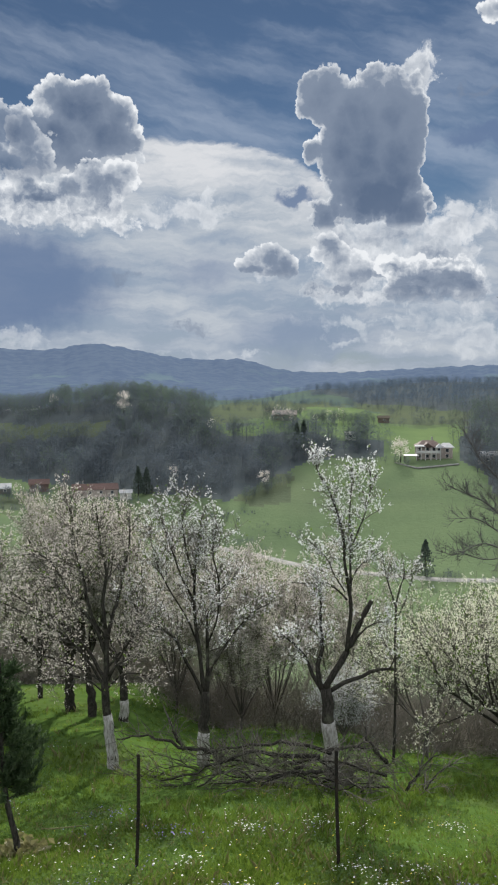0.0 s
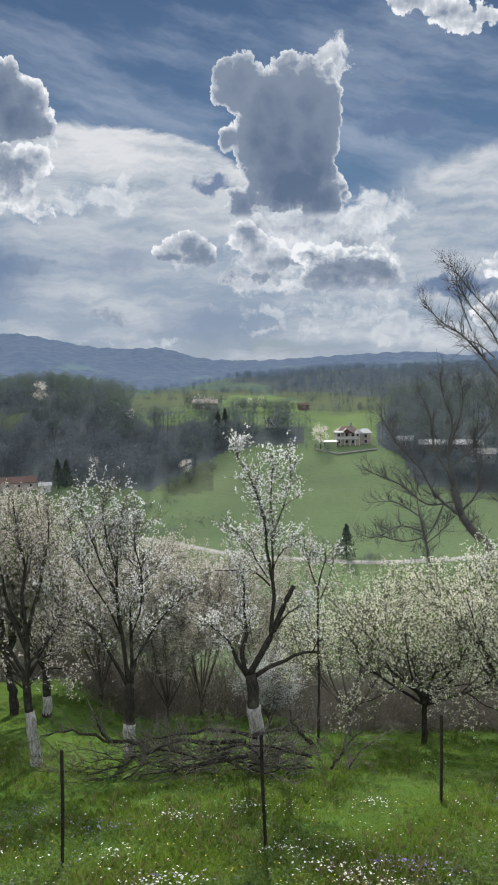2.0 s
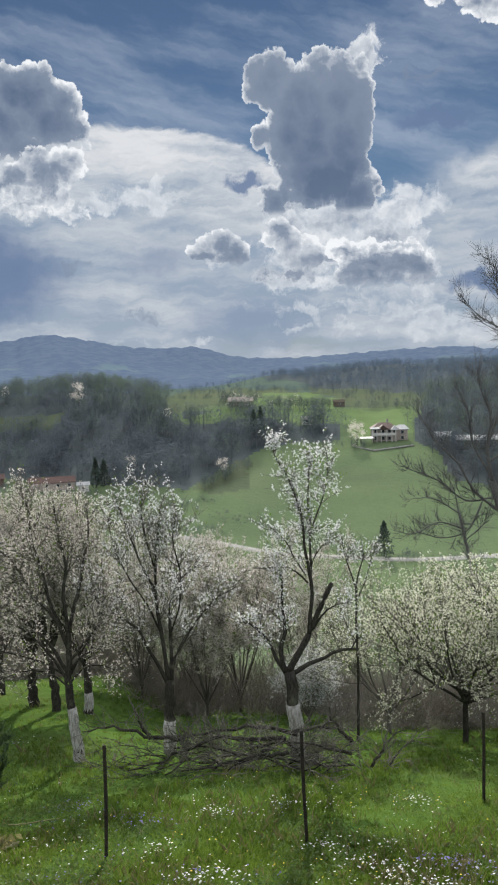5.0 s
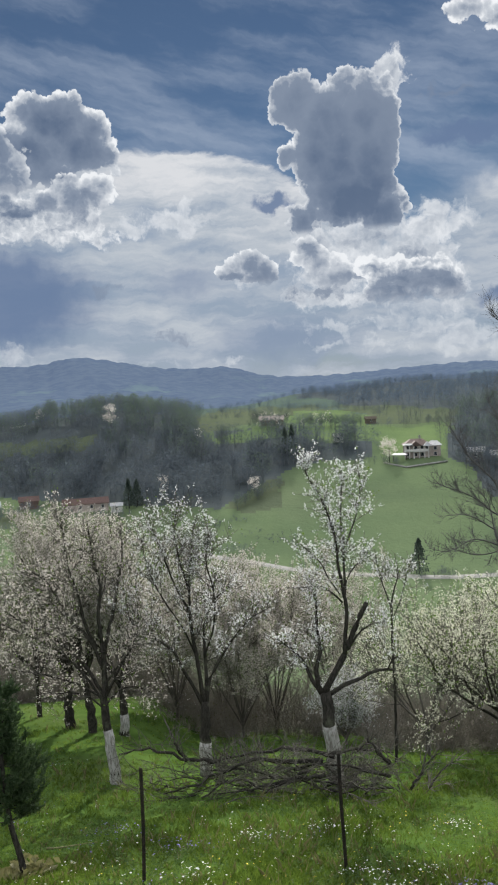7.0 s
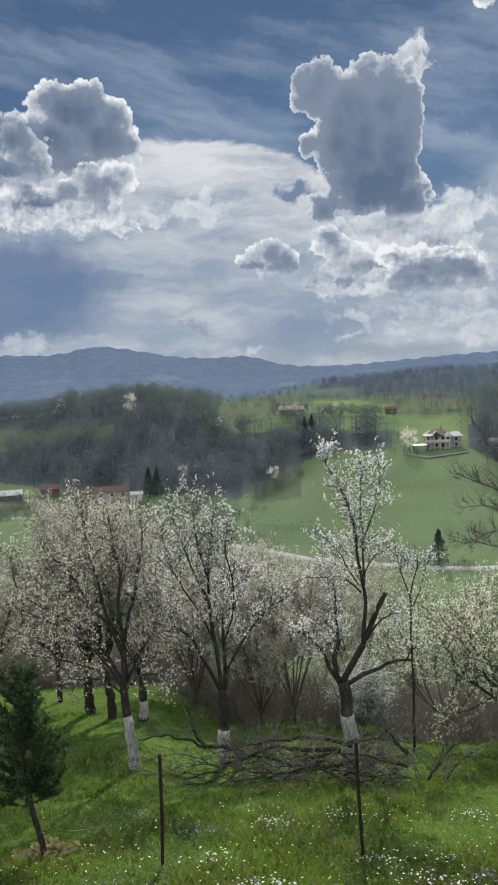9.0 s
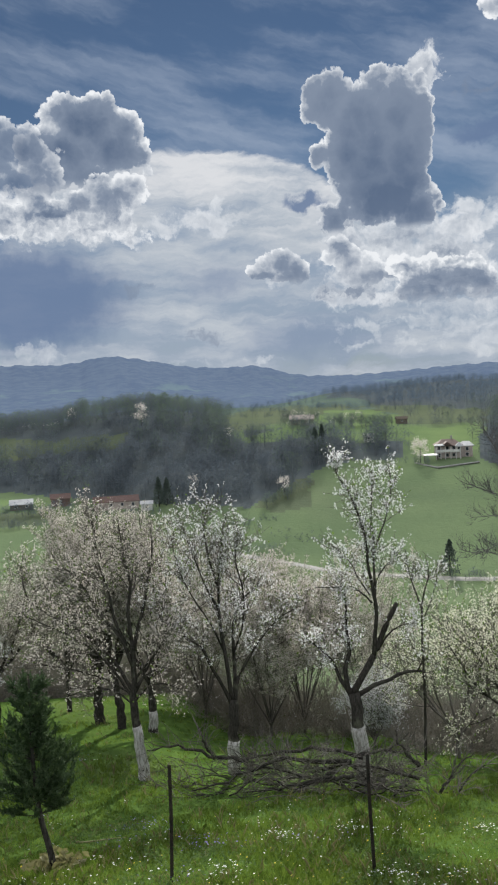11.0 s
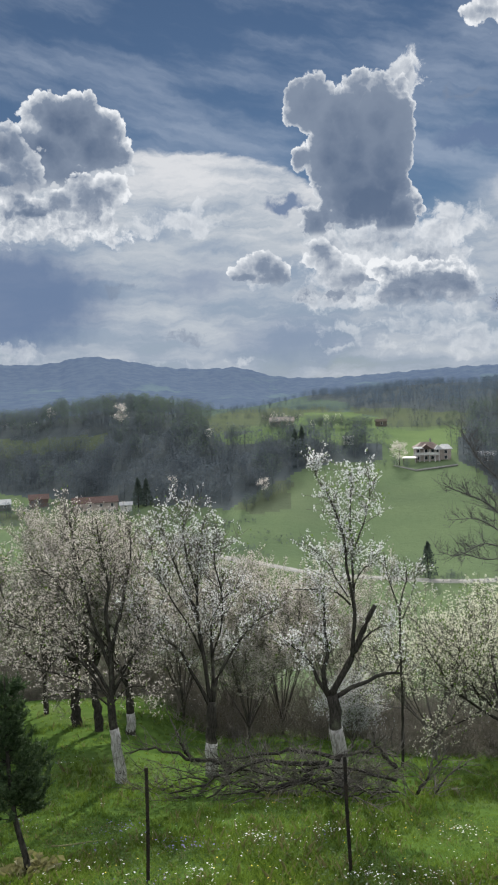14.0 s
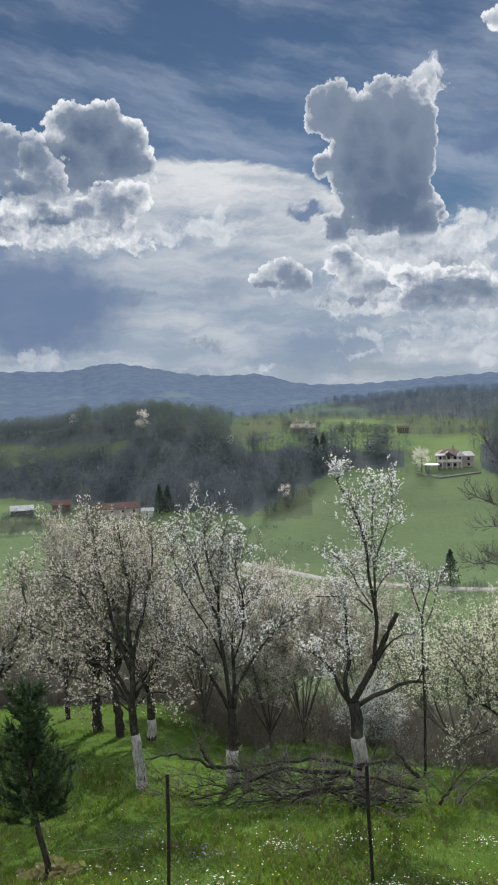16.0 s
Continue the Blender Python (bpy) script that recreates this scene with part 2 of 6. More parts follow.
for blobs, rim, lo, hi, bump, loose, layers, base, foot, solid_m in (
        (LOW, 0.9, 2.0, 3.0, 0.8, True, 1.2, None, None, 0.6), (WISP, 1.1, 2.6, 3.0, 0.8, True, 0.6, None, None, 0.9), (EAST, 0.35, 1.1, 2.4, 1.3, False, 0.8, None, None, 1.0),
        (SHELF, 0.9, 2.3, 3.0, 1.0, True, 2.2, None, None, 0.9), (SHELF_LOW, 0.25, 0.8, 2.2, 0.7, True, 1.0, None, (7.1, 1.2, 0.9, 0.8), 0.8), (SHELF_WEST, 0.28, 0.8, 2.0, 0.9, False, 0.6, None, (8.9, 1.2, 1.2, 0.9), 0.95),
        (SHELF_MID, 0.35, 1.0, 2.6, 1.0, False, 1.0, None, (8.7, 0.8, 1.6, 1.2), 0.85), (SHELF_EAST, 0.28, 0.9, 2.2, 1.1, False, 2.8, None, (8.0, 0.6, 2.4, 1.9), 0.9),
        (SKIRT, 0.70, 1.7, 2.8, 1.3, True, 2.6, (13.2, 0.12), None, 1.0), (HORN, 0.7, 2.2, 3.0, 1.2, True, 0.8, None, None, 1.0),
        (BANK, 0.24, 0.70, 2.1, 0.85, False, 1.0, (17.2, -0.06), (16.4, 0.4, 2.2, 1.4), 1.0), (BANK_LOW, 0.30, 0.85, 1.9, 1.0, False, 1.0, None, (14.2, 0.7, 1.4, 1.2), 0.9), (BANK_WEST, 0.26, 0.75, 1.9, 0.9, False, 1.0, None, (15.6, 0.4, 1.9, 1.5), 0.8),
        (TOWER, 0.17, 0.42, 2.3, 0.30, False, 0.35, (17.0, 0.13), (12.4, 0.4, 1.3, 0.7), 1.0), (COLUMN, 0.05, 0.10, 2.2, 0.25, False, 0.35, (16.0, 0.16), (16.0, 0.35, 4.8, 0.8), 0.75)):
    f, m = cumulus(blobs, loose=loose)
    if blobs is LOW or blobs is WISP or blobs is SHELF:
        m = K.span(f, 0.0, 0.9)
    if foot:
        m = K.math("MULTIPLY", m, K.span(el, foot[0] - foot[2], foot[0] - foot[2] + foot[3]))
    if blobs is COLUMN:
        m = K.span(f, 0.0, 0.8)
    col = K.mix(K.math("MULTIPLY", m, solid_m), col, lit(f, rim, lo, hi, bump, layers, base, foot))
thin_f, thin_m = cumulus(SMALL, loose=True)
col = K.mix(K.math("MULTIPLY", thin_m, 0.5), col, (0.19, 0.235, 0.32))
# unseen cloud behind and above, made brighter than in view to fill the shade
col = K.mix(wide_m, col, K.ramp(wide, [(0.45, (2.6, 2.6, 2.6)), (0.75, (1.5, 1.56, 1.65))]))
bg = K.n("ShaderNodeBackground")
K.put(bg.inputs[0], col)
bg.inputs[1].default_value = 0.60
K.put(K.n("ShaderNodeOutputWorld").inputs[0], bg.outputs[0])


# ================= materials =================
def material(name, build, rough=0.8, metal=0.0):
    """build(N, position) gives (colour, bump height or None, roughness or None)."""
    m = bpy.data.materials.new(name)
    m.use_nodes = True
    N = Nodes(m.node_tree)
    b = m.node_tree.nodes["Principled BSDF"]
    b.inputs["Roughness"].default_value, b.inputs["Metallic"].default_value = rough, metal
    b.inputs["Specular IOR Level"].default_value = 0.0 if rough >= 0.9 else 0.25
    pos = N.n("ShaderNodeNewGeometry").outputs["Position"]
    colour, bump, r = build(N, pos)
    N.put(b.inputs["Base Color"], (*colour, 1) if isinstance(colour, tuple) else colour)
    if bump is not None:
        height, dist = bump
        k = N.n("ShaderNodeBump")
        N.put(k.inputs["Height"], height)
        k.inputs["Distance"].default_value = dist
        N.put(b.inputs["Normal"], k.outputs[0])
    if r is not None:
        N.put(b.inputs["Roughness"], r)
    return m


def thin(name, dark, light, glow, through=0.45, gloss=0.35, vary=0.6, patch=0.35):
    """Leaves, blades and petals: light comes through. Each island has its own tone between dark and light."""
    m = bpy.data.materials.new(name)
    m.use_nodes = True
    N = Nodes(m.node_tree)
    out = m.node_tree.nodes["Material Output"]
    b = m.node_tree.nodes["Principled BSDF"]
    g = N.n("ShaderNodeNewGeometry")
    rnd = g.outputs["Random Per Island"]
    big = N.noise(g.outputs["Position"], patch, 3, 0.6)
    fac = N.math("ADD", N.math("MULTIPLY", rnd, vary), N.math("MULTIPLY", N.math("SUBTRACT", big, 0.3), 0.9), clamp=True)
    c = N.mix(fac, dark, light)
    N.put(b.inputs["Base Color"], c)
    b.inputs["Roughness"].default_value = 1 - gloss
    b.inputs["Specular IOR Level"].default_value = 0.2 if gloss else 0.0
    tr = N.n("ShaderNodeBsdfTranslucent")
    N.put(tr.inputs[0], N.mix(fac, tuple(a * k for a, k in zip(dark, glow)), tuple(a * k for a, k in zip(light, glow))))
    mx = N.n("ShaderNodeMixShader")
    mx.inputs[0].default_value = through
    N.put(mx.inputs[1], b.outputs[0]), N.put(mx.inputs[2], tr.outputs[0])
    N.put(out.inputs[0], mx.outputs[0])
    return m


def two(lo, hi, scale, detail=6, fine=None, strength=0.02, dist=0.02):
    """A two-tone mottled surface with a finer grain in it."""
    def build(N, pos):
        a = N.noise(pos, scale, detail, 0.6)
        g = N.noise(pos, fine or scale * 9, 4, 0.6)
        c = N.mix(N.span(a, 0.3, 0.7), lo, hi)
        c = N.mix(N.math("MULTIPLY", g, 0.35), c, tuple(v * 0.45 for v in lo))
        return c, (g, dist), None
    return build


def bark(lo, hi):
    def build(N, pos):
        stretched = N.vec("MULTIPLY", pos, (1.0, 1.0, 0.25))
        a = N.noise(stretched, 38, 5, 0.65, 0.4)
        patch = N.noise(pos, 3.0, 4, 0.6)
        c = N.mix(N.span(a, 0.35, 0.7), lo, hi)
        c = N.mix(N.math("MULTIPLY", N.span(patch, 0.55, 0.75), 0.5), c, (0.17, 0.18, 0.13))
        return c, (a, 0.012), None
    return build


def limewash(N, pos):
    stretched = N.vec("MULTIPLY", pos, (1.0, 1.0, 0.3))
    a = N.noise(stretched, 22, 6, 0.65, 0.4)
    c = N.mix(N.span(a, 0.42, 0.62), (0.36, 0.36, 0.35), (0.18, 0.175, 0.16))
    return c, (a, 0.01), None


def field(lo, hi, dry, scale):
    def build(N, pos):
        a = N.noise(pos, scale, 7, 0.62)
        b = N.noise(pos, scale * 0.17, 4, 0.6)
        g = N.noise(pos, scale * 14, 4, 0.7)
        c = N.mix(N.span(a, 0.32, 0.68), lo, hi)
        c = N.mix(N.math("MULTIPLY", N.span(b, 0.5, 0.72), 0.6), c, dry)
        c = N.mix(N.math("MULTIPLY", g, 0.3), c, tuple(v * 0.5 for v in lo))
        return c, (g, 0.3 / scale * 0.05), None
    return build


M_SOIL = material("orchard_turf", field((0.045, 0.085, 0.020), (0.072, 0.120, 0.030), (0.09, 0.11, 0.045), 1.3), 0.95)
M_MEADOW = material("meadow_grass", field((0.094, 0.132, 0.074), (0.116, 0.158, 0.085), (0.132, 0.152, 0.098), 0.035), 0.95)
M_BRIGHT = material("young_corn", field((0.106, 0.154, 0.072), (0.130, 0.182, 0.082), (0.136, 0.166, 0.092), 0.03), 0.95)
M_ROUGH = material("rough_pasture", field((0.080, 0.100, 0.066), (0.102, 0.122, 0.077), (0.106, 0.112, 0.084), 0.03), 0.95)
# litter turned blue grey, the haze over the woods put into its colour
M_LITTER = material("hazed_leaf_litter", field((0.064, 0.078, 0.088), (0.086, 0.100, 0.104), (0.084, 0.100, 0.086), 0.05), 0.95)
M_ROAD = material("gravel_road", two((0.26, 0.26, 0.25), (0.36, 0.355, 0.34), 0.4), 0.9)
M_BARK = material("dark_bark", bark((0.022, 0.021, 0.019), (0.060, 0.056, 0.050)), 0.9)
M_TWIG = material("grey_twigs", two((0.075, 0.070, 0.063), (0.15, 0.14, 0.125), 2.0), 0.85)
M_TWIG_RED = material("brushwood_twigs", two((0.17, 0.158, 0.138), (0.27, 0.25, 0.218), 1.2), 0.9)
M_GREYTWIG = material("ashen_twigs", two((0.085, 0.086, 0.090), (0.14, 0.14, 0.142), 1.5), 0.9)
M_ASHBARK = material("ashen_bark", bark((0.085, 0.086, 0.088), (0.15, 0.148, 0.145)), 0.9)
# far bark carries the same bluish haze tint as the crowns
M_WOODSTEM = material("hazed_woodland_bark", two((0.104, 0.120, 0.138), (0.142, 0.158, 0.172), 0.3), 0.9)
M_WASH = material("limewashed_bark", limewash, 0.9)
M_IRON = material("rusty_dark_iron", two((0.018, 0.017, 0.016), (0.05, 0.038, 0.03), 14), 0.7, 0.3)
M_PETAL = thin("white_petals", (0.60, 0.61, 0.63), (0.84, 0.85, 0.86), (0.95, 0.97, 0.98), 0.48, 0.2)
M_PETAL_PINK = thin("blush_petals", (0.48, 0.455, 0.425), (0.72, 0.69, 0.655), (0.97, 0.96, 0.94), 0.48, 0.2)
M_PETAL_GREEN = thin("cream_petals", (0.55, 0.55, 0.47), (0.82, 0.82, 0.745), (0.96, 0.98, 0.88), 0.48, 0.2)
M_LEAF = thin("young_leaves", (0.07, 0.12, 0.02), (0.14, 0.22, 0.05), (1.3, 1.4, 0.8), 0.5)
M_SCRUBLEAF = thin("scrub_leaves", (0.060, 0.075, 0.030), (0.115, 0.130, 0.055), (1.2, 1.25, 0.9), 0.5, 0.1)
M_WEED = thin("weed_leaves", (0.050, 0.088, 0.028), (0.110, 0.165, 0.056), (1.3, 1.4, 0.9), 0.5, 0.4)
M_BLADE = thin("grass_blades", (0.055, 0.092, 0.020), (0.145, 0.200, 0.045), (1.4, 1.5, 1.0), 0.5)
M_DRY = thin("dry_grass", (0.13, 0.13, 0.06), (0.25, 0.24, 0.13), (1.0, 1.0, 0.8), 0.4)
M_NEEDLE = thin("dark_needles", (0.036, 0.062, 0.034), (0.085, 0.125, 0.062), (1.0, 1.1, 0.8), 0.5)
M_FIR = thin("fir_needles", (0.052, 0.070, 0.066), (0.080, 0.104, 0.092), (1.0, 1.0, 0.9), 0.4, 0.0)
# bare crowns lightened and blued: the valley haze is in this colour
M_WOODS = thin("hazed_bare_crowns", (0.070, 0.090, 0.112), (0.150, 0.172, 0.190), (1.0, 1.0, 1.0), 0.5, 0.0, 0.3, 0.09)
# bluer still, stands in for thicker haze over the distant hills
M_FARWOOD = thin("hazed_distant_woods", (0.080, 0.114, 0.158), (0.104, 0.138, 0.176), (1.0, 1.0, 1.0), 0.5, 0.0, 0.25)
# far grass dulled towards blue, haze painted into its base colour
M_FARFIELD = material("hazed_distant_fields", field((0.074, 0.106, 0.092), (0.096, 0.130, 0.104), (0.098, 0.118, 0.112), 0.012), 0.95)
M_BUDS = thin("budding_crowns", (0.076, 0.108, 0.098), (0.150, 0.192, 0.140), (1.0, 1.0, 0.95), 0.5, 0.0, 0.3, 0.09)
M_BLUEFL = thin("blue_flowers", (0.10, 0.09, 0.22), (0.22, 0.20, 0.42), (1.0, 1.0, 1.0), 0.3)
M_YELLOWFL = thin("yellow_flowers", (0.55, 0.42, 0.04), (0.75, 0.62, 0.08), (1.0, 1.0, 0.8), 0.3)


# ================= the lie of the land =================
DIST = np.array([30, 60, 110, 160, 210, 260, 310, 370, 450, 600, 900, 1500, 2600.0])
LAND = {  # azimuth in degrees: heights at those distances
    -24: (-5.5, -18, -29, -31, -32, -33, -32, -31, -15, -15, -26, -30, -48),
    -16: (-5.5, -18, -29, -31.5, -32, -33, -32, -29, -10, -9, -26, -28, -45),
    -13: (-5.7, -18.5, -29.5, -32.5, -33, -33.5, -31.5, -24, -4, -4, -24, -26, -43),
    -9: (-6.0, -19, -30, -34, -34.5, -34, -31, -19, -1, -3, -20, -24, -40),
    -1: (-6.5, -20, -33, -37, -38, -32, -26, -18, -10, -7, -8, -16, -30),
    6: (-7.0, -20, -34, -38, -39.5, -33, -24, -18, -11, -8, -4, 8, -10),
    13: (-8.0, -21, -34, -39, -39, -32, -25, -19, -14, -10, 1, 22, 10),
    26: (-9.0, -21, -32, -37, -36, -31, -25, -19, -14, -6, 8, 26, 15),
}
AZ = np.array(sorted(LAND))
GRID = np.array([LAND[a] for a in AZ], float)


def hermite(x, xs, ys):
    """Smooth interpolation through knots; ys may have more columns."""
    x = np.clip(x, xs[0], xs[-1])
    i = np.clip(np.searchsorted(xs, x) - 1, 0, len(xs) - 2)
    t = (x - xs[i]) / (xs[i + 1] - xs[i])
    slope = np.gradient(ys, xs, axis=0)
    h = xs[i + 1] - xs[i]
    return ((2 * t ** 3 - 3 * t ** 2 + 1) * ys[i] + (t ** 3 - 2 * t ** 2 + t) * h * slope[i]
            + (-2 * t ** 3 + 3 * t ** 2) * ys[i + 1] + (t ** 3 - t ** 2) * h * slope[i + 1])


def swell(x, y):
    """Gentle uneven ground, a sum of waves."""
    return (np.sin(x * 0.21 + 1.3) * np.cos(y * 0.17 - 0.4) + 0.5 * np.sin(x * 0.53 + y * 0.37) + 0.35 * np.cos(x * 0.9 - y * 0.71 + 2.0))


def land(x, y):
    x, y = np.atleast_1d(np.asarray(x, float)), np.atleast_1d(np.asarray(y, float))
    r = np.hypot(x, y)
    a = np.degrees(np.arctan2(x, y))
    ahead = np.maximum(y, 0)
    soft = 0.5 * (x + np.sqrt(x * x + 4)) - 1
    near = 3.1 - 0.30 * ahead - 0.0013 * ahead ** 2 - 0.08 * np.clip(soft, 0, 30) + 0.03 * swell(x, y) + 0.012 * swell(x * 3.7, y * 3.1)
    t = np.clip((-x - 1.0) / 3.5, 0, 1)
    near += t * t * (3 - 2 * t) * np.clip(ahead - 14, 0, 22) * 0.095
    near += np.where(y < 0, np.minimum(-y * 0.12, 9), 0)
    col = np.clip(a, AZ[0], AZ[-1])
    ia = np.clip(np.searchsorted(AZ, col) - 1, 0, len(AZ) - 2)
    ta = (col - AZ[ia]) / (AZ[ia + 1] - AZ[ia])
    ta = ta * ta * (3 - 2 * ta)
    lr, ld = np.log(np.maximum(r, 30)), np.log(DIST)
    each = np.stack([hermite(lr, ld, GRID[j]) for j in range(len(AZ))])
    far = each[ia, np.arange(len(r))] * (1 - ta) + each[ia + 1, np.arange(len(r))] * ta
    far = far + swell(x * 0.09, y * 0.09) * 0.8 * np.clip((r - 150) / 200, 0, 1) + swell(x * 0.03 + 3, y * 0.03) * 2.0 * np.clip((r - 500) / 300, 0, 1)
    back = np.clip((np.abs(a) - 60) / 40, 0, 1)
    far = far * (1 - back) + back * np.minimum(near, 14)
    k = np.clip((r - 27) / 30, 0, 1)
    k = k * k * (3 - 2 * k)
    return near * (1 - k) + far * k


def height(x, y):
    return float(land(x, y)[0])


def slope_of(x, y, z):
    """Azimuth, and rise over distance as seen from the eye."""
    return np.degrees(np.arctan2(x, y)), (z - EYE) / np.maximum(y, 1)


def inside(px, py, poly):
    hit = np.zeros(len(px), bool)
    n = len(poly)
    for i in range(n):
        (x0, y0), (x1, y1) = poly[i], poly[(i + 1) % n]
        cross = (y0 > py) != (y1 > py)
        hit ^= cross & (px < (x1 - x0) * (py - y0) / (y1 - y0 + 1e-12) + x0)
    return hit


# outlines of the woods and fields: azimuth, rise over distance
WOODS = [
    [(-27, -.112), (-18, -.112), (-10.7, -.128), (-4, -.136), (-1.7, -.142), (1.0, -.118), (2.8, -.106), (4.2, -.088), (9.6, -.084), (9.8, -.064), (6, -.060),
     (4.2, -.052), (1.5, -.056), (-1.5, -.058), (-3.0, -.046), (-3.2, -.020), (-5, .004), (-14, .006), (-16.5, -.02), (-27, -.030)],
    [(8.0, -.016), (12, -.022), (18, -.030), (30, -.03), (30, .04), (12, .04), (5, .04), (4.5, -.004), (6.5, -.006)],
    [(14.9, -.088), (16.6, -.105), (18.2, -.140), (22, -.155), (30, -.16), (30, .0), (18, -.008), (16, -.03), (15.2, -.06)],
]
CLEAR = [[(-27, -.076), (-17, -.066), (-14.6, -.050), (-17, -.040), (-27, -.046)], [(-15.5, -.064), (-10.8, -.056), (-10, -.040), (-15, -.042)]]
FIELDS = [  # outline, material slot: 1 meadow, 2 young corn, 3 rough pasture, 4 bare soil and litter
    ([(3.4, -.060), (10.2, -.056), (10.4, -.042), (6.5, -.024), (2.5, -.032), (-1.5, -.044), (-2.6, -.049)], 2),
    ([(10.2, -.084), (15.5, -.078), (15.4, -.048), (11.5, -.046), (10.4, -.060)], 2),
    ([(-3.0, -.044), (2.2, -.031), (6.2, -.022), (5.5, -.014), (-3.2, -.022)], 3),
    ([(7.0, -.022), (14, -.044), (24, -.045), (24, -.034), (9, -.016)], 3),
    ([(-1.5, -.143), (1.2, -.116), (2.8, -.104), (3.6, -.112), (2.5, -.128), (0.0, -.142)], 3),
    ([(-3.1, -.021), (-.7, -.016), (2.2, -.013), (3.8, -.016), (.6, -.028), (-1.8, -.031)], 3),
    ([(-1.8, -.0405), (1.7, -.0415), (1.8, -.049), (-1.7, -.049)], 4),
    ([(-2.1, -.050), (2.7, -.036), (4.35, -.022), (7.5, -.021), (9.3, -.031), (9.4, -.042), (4.3, -.041), (-.5, -.055)], 2),
    ([(7.5, -.015), (14.6, -.019), (14.6, -.045), (9.8, -.040), (9.3, -.022)], 3),
    ([(9.55, -.044), (13.9, -.048), (13.9, -.059), (10.5, -.067), (9.6, -.061)], 2),
    ([(-.9, -.132), (1.8, -.124), (3.0, -.111), (2.8, -.144), (-.2, -.149)], 3),
    ([(-27, -.125), (-16, -.128), (-16, -.122), (-27, -.116)], 2),
    ([(-27, -.150), (-16, -.155), (-16, -.138), (-27, -.134)], 3),
]


def cover(x, y, z):
    a, w = slope_of(x, y, z)
    r = np.hypot(x, y)
    a = a + 0.16 * swell(x * 0.23, y * 0.23)
    w = w + 0.0016 * swell(x * 0.31 + 5, y * 0.17)
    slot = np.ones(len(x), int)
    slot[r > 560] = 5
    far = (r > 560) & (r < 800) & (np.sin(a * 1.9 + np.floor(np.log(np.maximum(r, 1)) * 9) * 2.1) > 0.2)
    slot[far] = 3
    for poly, s in FIELDS:
        slot[inside(a, w, poly) & (r > 120)] = s
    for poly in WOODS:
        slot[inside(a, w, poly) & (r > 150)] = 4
    for poly in CLEAR:
        slot[inside(a, w, poly) & (r > 150)] = 3
    slot[r < 46] = 0
    slot[(r >= 34) & (r < 75)] = 4
    return slot


def mesh_from(name, verts, faces, mats, slots=None, smooth=True):
    me = bpy.data.meshes.new(name)
    me.from_pydata([tuple(v) for v in np.asarray(verts).tolist()] if isinstance(verts, np.ndarray) else verts, [], faces.tolist() if isinstance(faces, np.ndarray) else faces)
    for m in mats:
        me.materials.append(m)
    if slots is not None:
        me.polygons.foreach_set("material_index", np.asarray(slots, dtype=np.int32))
    if smooth:
        me.polygons.foreach_set("use_smooth", np.ones(len(me.polygons), dtype=bool))
    me.update()
    return me


def sheet():
    angles = np.concatenate([np.arange(-180, -45, 6), np.arange(-45, -28, 1.0), np.arange(-28, 28, 0.28), np.arange(28, 45, 1.0), np.arange(45, 180, 6)])
    rings = np.concatenate([np.linspace(0.8, 40, 70), np.geomspace(41, 2600, 330)])
    A, Rr = np.meshgrid(np.radians(angles), rings)
    X, Y = Rr * np.sin(A), Rr * np.cos(A)
    Z = land(X.ravel(), Y.ravel())
    nr, na = A.shape
    v = np.stack([X.ravel(), Y.ravel(), Z], -1)
    i, j = np.meshgrid(np.arange(nr - 1), np.arange(na), indexing="ij")
    j2 = (j + 1) % na
    f = np.stack([i * na + j, i * na + j2, (i + 1) * na + j2, (i + 1) * na + j], -1).reshape(-1, 4)
    f = f[:, ::-1]
    c = v[f].mean(1)
    slots = cover(c[:, 0], c[:, 1], c[:, 2])
    faces = f.tolist() + [list(range(na))]
    slots = np.append(slots, 0)
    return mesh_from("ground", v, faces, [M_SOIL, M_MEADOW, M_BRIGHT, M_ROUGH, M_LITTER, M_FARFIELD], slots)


ground = tagged(new("ground", sheet()), "grassy orchard slope falling into a wide green valley", "ground", kind="structure")


def ridge_material():
    m = bpy.data.materials.new("haze_glow_ridge")
    m.use_nodes = True
    N = Nodes(m.node_tree)
    b = m.node_tree.nodes["Principled BSDF"]
    pos = N.n("ShaderNodeNewGeometry").outputs["Position"]
    a = N.noise(pos, 0.004, 8, 0.62)
    d = N.noise(pos, 0.02, 5, 0.6)
    up = N.n("ShaderNodeSeparateXYZ")
    N.put(up.inputs[0], pos)
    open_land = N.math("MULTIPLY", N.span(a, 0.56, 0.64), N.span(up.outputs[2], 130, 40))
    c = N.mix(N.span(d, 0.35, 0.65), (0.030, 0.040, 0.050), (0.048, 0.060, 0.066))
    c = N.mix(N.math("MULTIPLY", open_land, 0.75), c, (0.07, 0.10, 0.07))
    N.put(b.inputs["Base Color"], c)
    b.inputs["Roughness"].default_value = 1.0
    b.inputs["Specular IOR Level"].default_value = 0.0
    # blue glow added to the hills in place of airlight
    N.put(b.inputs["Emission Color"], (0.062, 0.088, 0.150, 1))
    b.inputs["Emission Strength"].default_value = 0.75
    return m


M_RIDGE = ridge_material()
SKYLINE = np.array([(-40, .050), (-25, .050), (-17.9, .0525), (-14, .0515), (-11.5, .0585), (-8, .050), (-6.1, .043), (-3, .0385), (-.4, .0385), (2, .027), (6.1, .0225), (10.2, .0255), (14.1, .0295), (18.2, .0315), (21.7, .027), (24.7, .038), (40, .04)])


